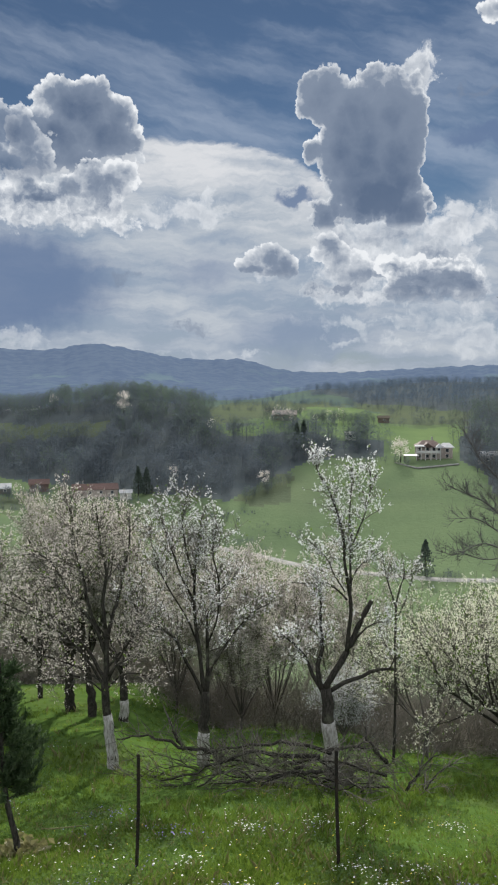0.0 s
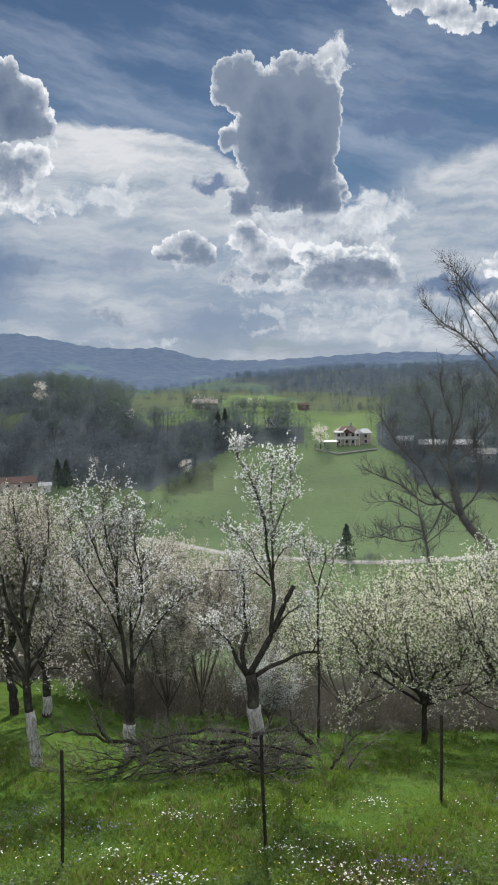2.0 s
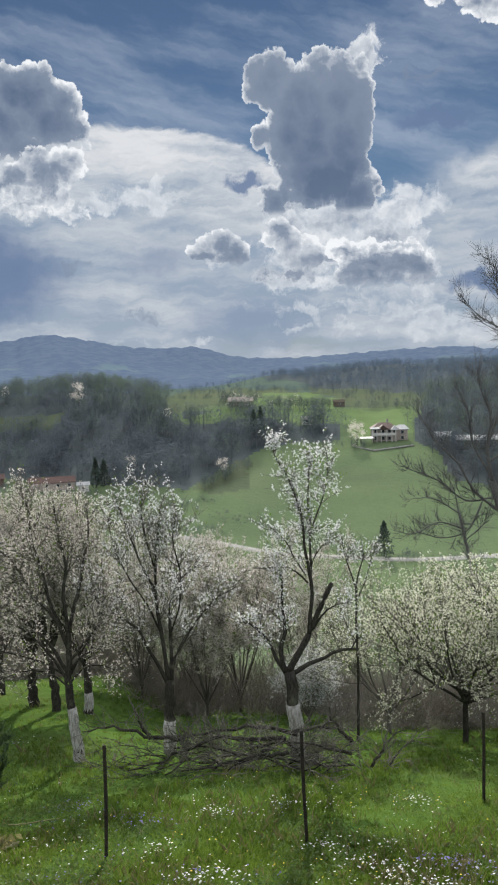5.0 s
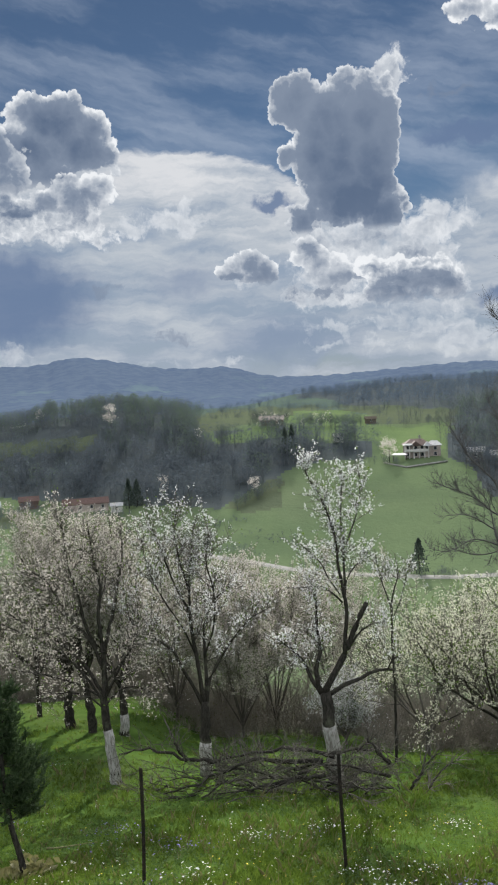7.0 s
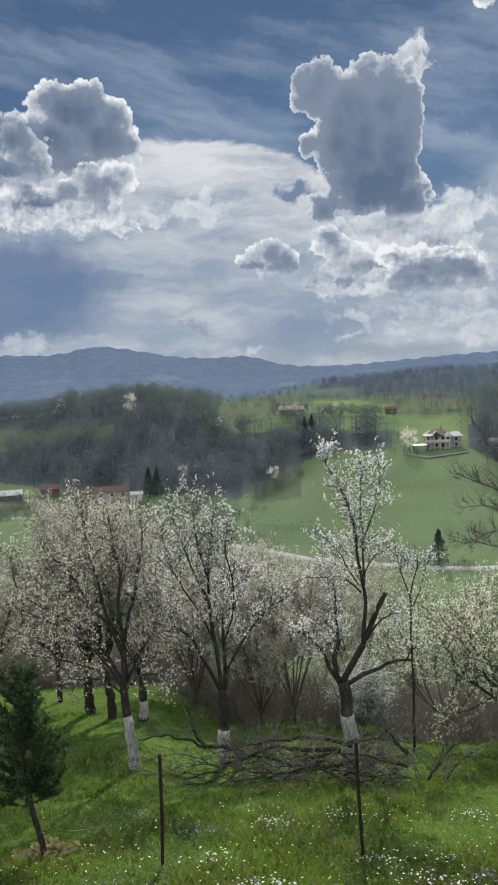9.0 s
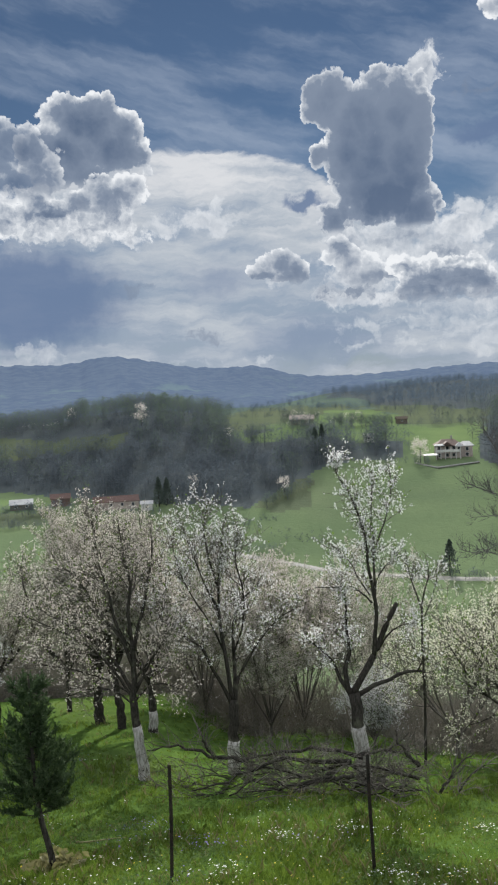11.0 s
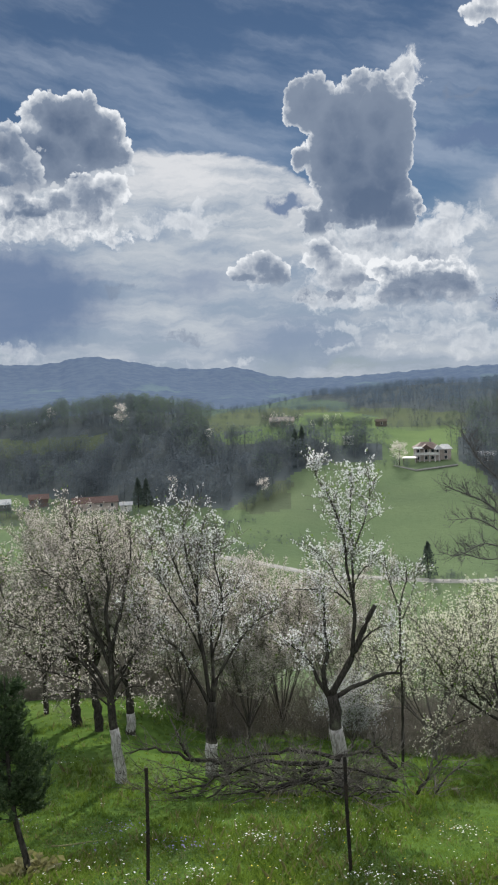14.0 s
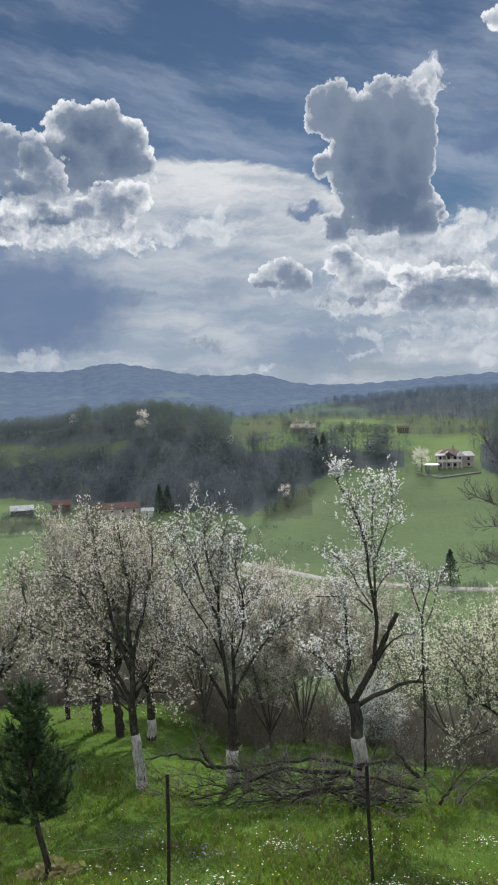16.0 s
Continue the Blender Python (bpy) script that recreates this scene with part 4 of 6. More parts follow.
round_tree(24, -7.1, 26.0, "plum_tree", "thin plum tree with sparse blossom", 5.6, 2.3, M_PETAL_PINK, 0.28, 8, 0.10, 1.3, 0.8, 0.5, twig=M_TWIG_RED, size=0.045)
round_tree(25, -8.5, 23.0, "plum_tree", "bare-twigged plum tree at the edge of the meadow", 4.9, 2.3, M_PETAL_PINK, 0.34, 8, 0.13, 1.3, 0.45, 0.45, twig=M_TWIG_RED, size=0.045)
round_tree(26, -8.3, 18.5, "plum_tree", "low plum tree with scattered white blossom", 4.0, 2.0, M_PETAL, 0.36, 7, 0.11, 1.1, 0.5, 0.4)
# behind the vase-shaped plum
round_tree(27, -0.25, 26.8, "plum_tree", "pale blossoming plum tree among scrub", 6.0, 2.3, M_PETAL_PINK, 0.10, 10, 0.07, 1.2, 1.1, 0.6, twig=M_TWIG_RED, wood=M_TWIG)
round_tree(28, 1.0, 29.0, "plum_tree", "pale blossoming plum tree among scrub", 6.8, 2.3, M_PETAL_PINK, 0.10, 10, 0.07, 1.2, 1.0, 0.7, twig=M_TWIG_RED, wood=M_TWIG)
round_tree(29, -2.7, 28.6, "plum_tree", "pale blossoming plum tree among scrub", 6.1, 2.3, M_PETAL_PINK, 0.10, 10, 0.07, 1.2, 0.9, 0.7, twig=M_TWIG_RED, wood=M_TWIG)
round_tree(30, 3.0, 24.0, "blackthorn_bush", "rounded blackthorn bush with small white flowers", 2.3, 1.1, M_PETAL, 0.14, 8, 0.05, 1.5, 1.1, 0.4, size=0.04, group="orchard shrubs", category="bush", wood=M_TWIG)
round_tree(36, 3.4, 29.5, "plum_tree", "pale blossoming plum tree among scrub", 6.3, 2.3, M_PETAL_PINK, 0.10, 10, 0.065, 1.1, 0.8, 0.7, twig=M_TWIG_RED, wood=M_TWIG)
round_tree(37, -1.0, 31.0, "plum_tree", "pale blossoming plum tree among scrub", 7.1, 2.3, M_PETAL_PINK, 0.10, 10, 0.065, 1.1, 0.9, 0.7, twig=M_TWIG_RED, wood=M_TWIG)
# right hand
round_tree(31, 6.4, 19.0, "plum_tree", "wide low plum tree thick with cream blossom", 4.9, 2.9, M_PETAL_GREEN, 0.26, 10, 0.10, 1.15, 0.72, 0.25, leaf=0.16, size=0.055, side=1.15)
round_tree(32, 8.4, 17.2, "plum_tree", "leaning plum tree thick with white blossom", 5.0, 2.5, M_PETAL_GREEN, 0.30, 9, 0.13, 1.1, 0.75, 0.45, leaf=0.14, size=0.055, lean=-0.35, side=1.15)
round_tree(33, 5.0, 21.5, "plum_tree", "low plum tree with cream blossom and young leaves", 4.8, 2.3, M_PETAL_GREEN, 0.16, 8, 0.08, 1.0, 0.6, 0.3, leaf=0.16, size=0.05, wood=M_TWIG, side=1.1)
round_tree(34, 10.4, 19.5, "plum_tree", "plum tree thick with white blossom", 5.9, 2.4, M_PETAL, 0.3, 9, 0.12, 1.1, 0.7, 0.5, leaf=0.15, size=0.055)
round_tree(35, 8.0, 23.5, "plum_tree", "plum tree with cream blossom above the scrub", 5.3, 2.5, M_PETAL_GREEN, 0.16, 9, 0.10, 1.1, 0.6, 0.4, leaf=0.2, size=0.05, wood=M_TWIG)


# ================= big bare trees on the right =================
def bare_tree(seed, x, y, z, label, limbs, side, density=1.0, twig=0.8):
    g = Grow(seed)
    g.twig_r = 0.0062
    rng = g.rng
    for i, (r0, r1, pts) in enumerate(limbs):
        lean = 0 if i == 0 else rng.uniform(-0.5, 0.5)
        p3 = [(px - x, (pz - pts[0][1]) * lean * 0.5, pz - z) for px, pz in pts]
        p, rad = g.limb(p3, r0 * (0.5 if i == 0 else 0.40), r1 * 0.5, 8)
        if i == 0:
            p, rad = p[len(p) * 2 // 3:], rad[len(p) * 2 // 3:]
        L = sum(math.dist(a, b) for a, b in zip(pts[:-1], pts[1:]))
        g.side(p, rad, int(L * (2 if i == 0 else 5) * density), side, 0.1, 0.8, 0.07, twigs=int(6 * density), twig_len=twig, blossom=0.0, bend=0.18)
    root = g.finish("walnut_tree", (x, y, z), label, None, twig=M_GREYTWIG, wood=M_ASHBARK, group="bare trees", category="bare tree")
    return root


bare_tree(41, 18.0, 36.0, height(18.0, 36.0), "large leaning bare walnut tree with dark spreading limbs", (
    (0.52, 0.36, [(18.0, -12.0), (17.2, -6.0), (15.3, -2.4), (14.0, -0.9), (13.4, 0.8)]),
    (0.26, 0.03, [(13.4, 0.8), (13.1, 2.3), (13.1, 4.0), (12.6, 5.1), (12.3, 6.2)]),
    (0.20, 0.03, [(13.8, -0.7), (12.5, 0.4), (11.7, 1.7), (10.7, 2.7), (9.7, 4.3)]),
    (0.14, 0.03, [(13.5, 0.0), (12.2, -0.1), (11.0, 0.8), (9.2, 1.6)]),
    (0.16, 0.03, [(13.4, 1.0), (12.5, 2.6), (12.2, 4.3), (11.6, 5.4)]),
    (0.14, 0.03, [(13.8, -0.5), (14.5, 0.2), (14.7, 1.4), (14.4, 2.5), (14.6, 3.6)]),
    (0.16, 0.03, [(13.1, 2.3), (13.6, 3.7), (13.8, 5.1), (13.5, 6.2)]),
    (0.12, 0.03, [(13.0, -0.1), (12.0, -1.6), (11.0, -1.8), (9.6, -1.4)]),
    (0.12, 0.03, [(13.2, 1.6), (14.2, 2.4), (15.2, 3.8), (15.6, 5.0)]),
), 1.25, 1.6, 0.6)
bare_tree(42, 12.6, 35.0, height(12.6, 35.0), "bare walnut tree with fine drooping side branches", (
    (0.18, 0.12, [(12.6, -11.0), (12.3, -5.0), (11.9, -2.3), (11.5, -0.5)]),
    (0.10, 0.02, [(11.5, -0.5), (10.3, 0.2), (9.0, 0.2)]),
    (0.10, 0.02, [(11.6, -1.2), (10.6, -0.9), (9.3, -1.4), (8.4, -1.2)]),
    (0.08, 0.02, [(11.5, -0.6), (11.2, 0.8), (10.4, 1.8)]),
    (0.08, 0.02, [(11.8, -1.8), (12.8, -0.8), (13.0, 0.6)]),
), 1.0, 1.4, 0.5)
bare_tree(43, 20.5, 33.0, height(20.5, 33.0), "tall bare ash tree leaning against the sky", (
    (0.44, 0.30, [(20.5, -11.0), (20.0, -5.0), (19.3, -2.2), (17.2, 1.9)]),
    (0.26, 0.02, [(17.2, 1.9), (15.5, 4.6), (14.1, 6.8), (13.1, 7.9), (12.2, 8.5), (11.5, 9.4)]),
    (0.14, 0.02, [(15.5, 4.6), (14.9, 6.5), (14.3, 8.0), (13.2, 9.5), (12.6, 11.4)]),
    (0.17, 0.02, [(17.2, 1.9), (16.3, 3.4), (16.0, 6.1), (15.1, 8.2), (14.0, 9.5), (12.8, 11.1)]),
    (0.08, 0.02, [(14.1, 6.8), (13.5, 7.3), (12.5, 7.7), (11.8, 8.1)]),
    (0.16, 0.02, [(17.6, 1.2), (17.4, 4.0), (17.1, 6.5), (16.2, 8.4), (15.4, 9.8)]),
    (0.12, 0.02, [(17.2, 1.9), (15.5, 3.0), (14.4, 4.1), (13.5, 5.9)]),
    (0.07, 0.02, [(13.1, 7.9), (12.7, 9.0), (12.4, 10.2)]),
    (0.14, 0.02, [(18.6, -1.6), (17.6, -0.9), (16.2, -0.5), (14.9, 0.1), (14.0, 0.8)]),
    (0.14, 0.02, [(18.2, 0.2), (18.6, 3.0), (18.0, 6.0), (17.6, 9.0)]),
), 1.3, 1.2, 0.6)


# ================= scrub along the lower edge of the meadow =================
def scrub():
    rng = np.random.default_rng(50)
    a = Acc()
    n = 1260
    y = np.where(np.arange(n) < 560, rng.uniform(27.2, 33, n), rng.uniform(33, 48, n))
    x = rng.uniform(-0.44, 0.62, n) * y
    right = (np.arange(n) >= 900) & (np.arange(n) < 1060)
    left = np.arange(n) >= 1060
    y = np.where(left, rng.uniform(32, 38, n), y)
    x = np.where(left, rng.uniform(-0.46, -0.08, n) * y, x)
    y = np.where(right, rng.uniform(22.5, 27, n), y)
    x = np.where(right, rng.uniform(0.17, 0.56, n) * y, x)
    keep = ~((x / y < -0.11) & (y < 32))
    x, y = x[keep], y[keep]
    tall = rng.uniform(0.6, 1.25, len(x)) * np.clip(0.9 + (y - 27) * 0.5, 1.1, 4.8)
    x, y, tall = (np.repeat(v, 4) for v in (x, y, tall))
    x, y = x + rng.normal(size=len(x)) * 0.3, y + rng.normal(size=len(x)) * 0.3
    P0 = np.stack([x, y, land(x, y) - 0.1], -1)
    Q = shoots(rng, P0, rnd_unit(rng, len(x)) * 0.45 + np.array([0, 0, 1.0]), tall * rng.uniform(0.5, 1, len(x)), 0.15, 0.03, 5)
    a.tubes(Q, np.linspace(0.017, 0.005, 5), 3)
    for _t in range(10):
        k = rng.integers(0, 4, len(x))
        i = np.arange(len(x))
        base = Q[i, k] + (Q[i, k + 1] - Q[i, k]) * rng.uniform(0, 1, len(x))[:, None]
        S = shoots(rng, base, rnd_unit(rng, len(x)) * 0.9 + np.array([0, 0, 0.45]), rng.uniform(0.4, 1.3, len(x)), 0.25, 0.04, 3)
        a.tubes(S, np.linspace(0.0095, 0.004, 3), 3)
    leaf, flower = Acc(), Acc()
    w = rng.integers(0, len(x), 30000)
    k = rng.integers(1, 4, len(w))
    at = Q[w, k] + (Q[w, k + 1] - Q[w, k]) * rng.uniform(0, 1, len(w))[:, None] + rng.normal(size=(len(w), 3)) * 0.22
    green = np.sin(at[:, 0] * 0.9 + 1.1) + np.cos(at[:, 1] * 0.7) + rng.normal(size=len(w)) * 0.5
    leaf.polys(cards(rng, at[green > 0.1], rng.uniform(0.03, 0.075, (green > 0.1).sum())), 4)
    white = np.sin(at[:, 0] * 1.7 + 0.4) + np.cos(at[:, 1] * 1.3 + at[:, 0]) + rng.normal(size=len(w)) * 0.4 > 0.9
    flower.polys(cards(rng, at[white], rng.uniform(0.025, 0.06, white.sum())), 4)
    tagged(new("scrub_leaves", leaf.mesh("scrub_leaves", [M_SCRUBLEAF], False)), "small olive green leaves in the brushwood", "scrub", kind="stuff")
    tagged(new("scrub_blossom", flower.mesh("scrub_blossom", [M_PETAL], False)), "white blackthorn flowers in the brushwood", "scrub", kind="stuff")
    tagged(new("scrub", a.mesh("scrub", [M_TWIG_RED])), "thicket of bare grey brown brushwood below the meadow", "scrub", kind="stuff")


scrub()


# ================= cut branches heaped under the pear tree =================
def brush_pile():
    rng = np.random.default_rng(60)
    root = tagged(new("brush_pile"), "heap of cut orchard branches lying on the grass", "brush pile")
    cx, cy = 0.5, 14.6
    root.location = (cx, cy, height(cx, cy))

    def lay(x, y):
        return height(cx + x, cy + y) - root.location.z

    bits = Acc()

    def bough(q, r, twigs, reach=0.8):
        n = len(q)
        q[:, 2] = np.maximum(q[:, 2], land(q[:, 0] + cx, q[:, 1] + cy) - root.location.z + 0.02)
        b = Acc()
        b.tube(q, np.linspace(r, r * 0.25, n) * (1 + rng.normal(size=n) * 0.06), 7)
        part("branch", b.mesh("branch", [M_BARK]), root)
        for _ in range(twigs):
            k = int(rng.uniform(1, n - 1.1))
            d2 = (q[k + 1] - q[k]) / (np.linalg.norm(q[k + 1] - q[k]) + 1e-9) * 0.8 + rnd_unit(rng, 1)[0] * 0.7 + np.array([0, 0, 0.25])
            s, _e = shoot(rng, q[k], d2 / np.linalg.norm(d2), rng.uniform(0.25, reach), 0.22, 0.0, 5)
            s[:, 2] = np.maximum(s[:, 2], land(s[:, 0] + cx, s[:, 1] + cy) - root.location.z + 0.01)
            bits.tube(s, np.linspace(0.010, 0.003, 5), 3, False)

    # the stout limbs on top of the heap: start radius, distance ahead, (across, up)
    for r, y, pts in ((0.050, 14.4, [(1.35, -0.92), (0.58, -0.93), (0.01, -0.89), (-0.57, -1.11), (-1.16, -1.38), (-1.74, -1.53)]), (0.045, 14.0, [(1.35, -0.99), (0.91, -1.06), (0.38, -1.24), (0.12, -1.42)]),
                      (0.040, 14.1, [(1.05, -0.96), (0.41, -1.18), (-0.15, -1.32), (-0.75, -1.37)]), (0.045, 14.9, [(-0.60, -1.06), (-1.32, -0.99), (-1.61, -0.91), (-2.06, -0.82), (-2.62, -0.90)]),
                      (0.035, 14.9, [(-1.28, -1.02), (-1.46, -0.76), (-1.56, -0.41)]), (0.045, 14.6, [(2.65, -1.15), (2.42, -0.86), (2.30, -0.70), (2.24, -0.50)]),
                      (0.030, 13.9, [(2.90, -1.30), (3.24, -0.86), (3.54, -0.63)]), (0.035, 14.7, [(1.50, -0.95), (2.19, -0.92), (2.78, -1.02)]),
                      (0.045, 14.7, [(1.60, -1.00), (0.90, -0.82), (0.30, -0.86), (-0.40, -0.98), (-1.00, -1.12)]), (0.035, 14.3, [(2.60, -1.25), (1.90, -1.05), (1.20, -1.02), (0.60, -1.15)])):
        x_, y_, z_ = spline([(px - cx, y - cy + 0.05 * i, pz - root.location.z) for i, (px, pz) in enumerate(pts)], 14)
        q = np.stack([x_, y_, z_], -1)
        q[1:-1] += rng.normal(size=(12, 3)) * 0.02
        bough(q, r, 22)
    for i in range(38):
        x, y = rng.normal() * 1.2, rng.normal() * 0.45
        ang = rng.normal() * 0.45 + (math.pi if rng.random() < 0.5 else 0)
        L = rng.uniform(0.7, 1.7)
        lift = max(0.03, rng.uniform(0.0, 0.75) * math.exp(-(x / 1.8) ** 2))
        d = np.array([math.cos(ang), math.sin(ang) * 0.55, rng.normal() * 0.12])
        q, _e = shoot(rng, (x, y, lay(x, y) + lift), d, L, 0.24, 0.03 - 0.02 * (i % 3), 9)
        bough(q, rng.uniform(0.009, 0.022), 12)
    for i in range(95):
        x, y = ((-0.5, 1.5, 0.4)[i % 3] + rng.normal() * 0.75), rng.normal() * 0.45
        d = np.array([rng.normal() * 0.8, rng.normal() * 0.3, rng.uniform(0.35, 1.0)])
        base = (x, y, lay(x, y) + rng.uniform(0.05, 0.55) * math.exp(-(x / 1.6) ** 2))
        q, _e = shoot(rng, base, d / np.linalg.norm(d), rng.uniform(0.5, 1.3), 0.20, -0.10, 8)
        q[:, 2] = np.maximum(q[:, 2], land(q[:, 0] + cx, q[:, 1] + cy) - root.location.z + 0.01)
        bits.tube(q, np.linspace(0.012, 0.004, 8), 4, False)
        at, tan = along(q, rng.uniform(0.2, 1, 10))
        bits.tubes(shoots(rng, at, tan * 0.7 + rnd_unit(rng, 10) * 0.7, rng.uniform(0.15, 0.5, 10), 0.2, 0.0, 4), np.linspace(0.006, 0.0025, 4), 3)
    part("tangle", bits.mesh("tangle", [M_TWIG]), root, "tangle of thin cut twigs", "stuff")


brush_pile()


# ================= fence posts, juniper =================
def post(x, y, h, lean, label):
    root = tagged(new("fence_post"), label, "post", "fence posts")
    root.location = (x, y, height(x, y))
    bm = bmesh.new()
    n = 10
    secs = []
    for i in range(n):
        t = i / (n - 1)
        z = -0.2 + t * (h + 0.2)
        ox = lean * z + 0.006 * math.sin(t * 5 + x)
        ring = [bm.verts.new((ox + a * 0.020, b * 0.020, z)) for a, b in ((-1, -1), (1, -1), (1, -0.55), (-0.45, -0.55), (-0.45, 1), (-1, 1))]
        secs.append(ring)
    for a, b in zip(secs[:-1], secs[1:]):
        for k in range(6):
            bm.faces.new((a[k], a[(k + 1) % 6], b[(k + 1) % 6], b[k]))
    bm.faces.new(secs[-1])
    me = bpy.data.meshes.new("shaft")
    bm.to_mesh(me)
    bm.free()
    me.materials.append(M_IRON)
    part("shaft", me, root)
    # wire loops left on the post
    for z in (h * 0.55, h * 0.9):
        a = Acc()
        t = np.linspace(0, 2 * np.pi, 13)
        a.tube(np.stack([lean * z + 0.030 * np.cos(t), 0.030 * np.sin(t), z + 0.004 * np.sin(2 * t)], -1), np.full(13, 0.0022), 4, False)
        part("wire_loop", a.mesh("wire_loop", [M_IRON]), root)
    return root


post(-1.31, 8.8, 1.42, 0.025, "thin dark angle-iron fence post standing in the grass")
post(1.09, 9.2, 1.50, -0.022, "thin dark angle-iron fence post before the brush heap")
post(4.27, 11.8, 1.50, -0.01, "thin dark angle-iron fence post under blossoming plums")


def juniper():
    rng = np.random.default_rng(70)
    root = tagged(new("juniper"), "dark young juniper tree with a thin bent stem", "conifer")
    x, y = -2.98, 9.5
    root.location = (x, y, height(x, y))
    t = Acc()
    x_, y_, z_ = spline([(0.09, 0, -0.15), (0.05, 0, 0.2), (-0.06, 0, 0.7), (-0.10, 0, 1.2), (-0.12, 0, 1.9), (-0.10, 0, 2.5)], 16)
    stem = np.stack([x_, y_, z_], -1)
    t.tube(stem, np.linspace(0.048, 0.008, 16), 8)
    leaf = Acc()
    for i in range(150):
        k = rng.uniform(0.38, 1.0)
        p = stem[int(k * 15)]
        reach = 0.72 * (1.06 - k) ** 0.62 * rng.uniform(0.45, 1.15) + 0.06
        a = rng.uniform(0, 2 * math.pi)
        d = np.array([math.cos(a), math.sin(a), rng.uniform(-0.25, 0.5)])
        q, _e = shoot(rng, p, d / np.linalg.norm(d), reach, 0.12, 0.16, 6)
        t.tube(q, np.linspace(0.008, 0.002, 6), 4, False)
        n = int(60 * reach) + 4
        base, tan = along(q, rng.uniform(0.2, 1, n))
        S = shoots(rng, base, tan + rnd_unit(rng, n) * 0.7 + np.array([0, 0, 0.3]), rng.uniform(0.05, 0.17, n), 0.12, 0.1, 3)
        leaf.tubes(S, np.array([0.008, 0.007, 0.001]), 3)
        m = n * 5
        w, u = rng.integers(0, n, m), rng.uniform(0, 1.99, m)
        kk = u.astype(int)
        at = S[w, kk] + (S[w, kk + 1] - S[w, kk]) * (u - kk)[:, None] + rng.normal(size=(m, 3)) * 0.008
        leaf.polys(cards(rng, at, rng.uniform(0.02, 0.045, m), up=0.5), 4)
    part("stem", t.mesh("stem", [M_BARK]), root)
    part("foliage", leaf.mesh("foliage", [M_NEEDLE], False), root, "dense dark green needles", "stuff")
    m = Acc()
    n = 500
    at = np.stack([0.09 + rng.normal(size=n) * 0.16, rng.normal(size=n) * 0.13, np.abs(rng.normal(size=n)) * 0.05], -1)
    m.polys(cards(rng, at, rng.uniform(0.05, 0.16, n)), 4)
    part("mulch", m.mesh("mulch", [M_DRY], False), root, "dry straw round the foot of the stem", "stuff")


juniper()


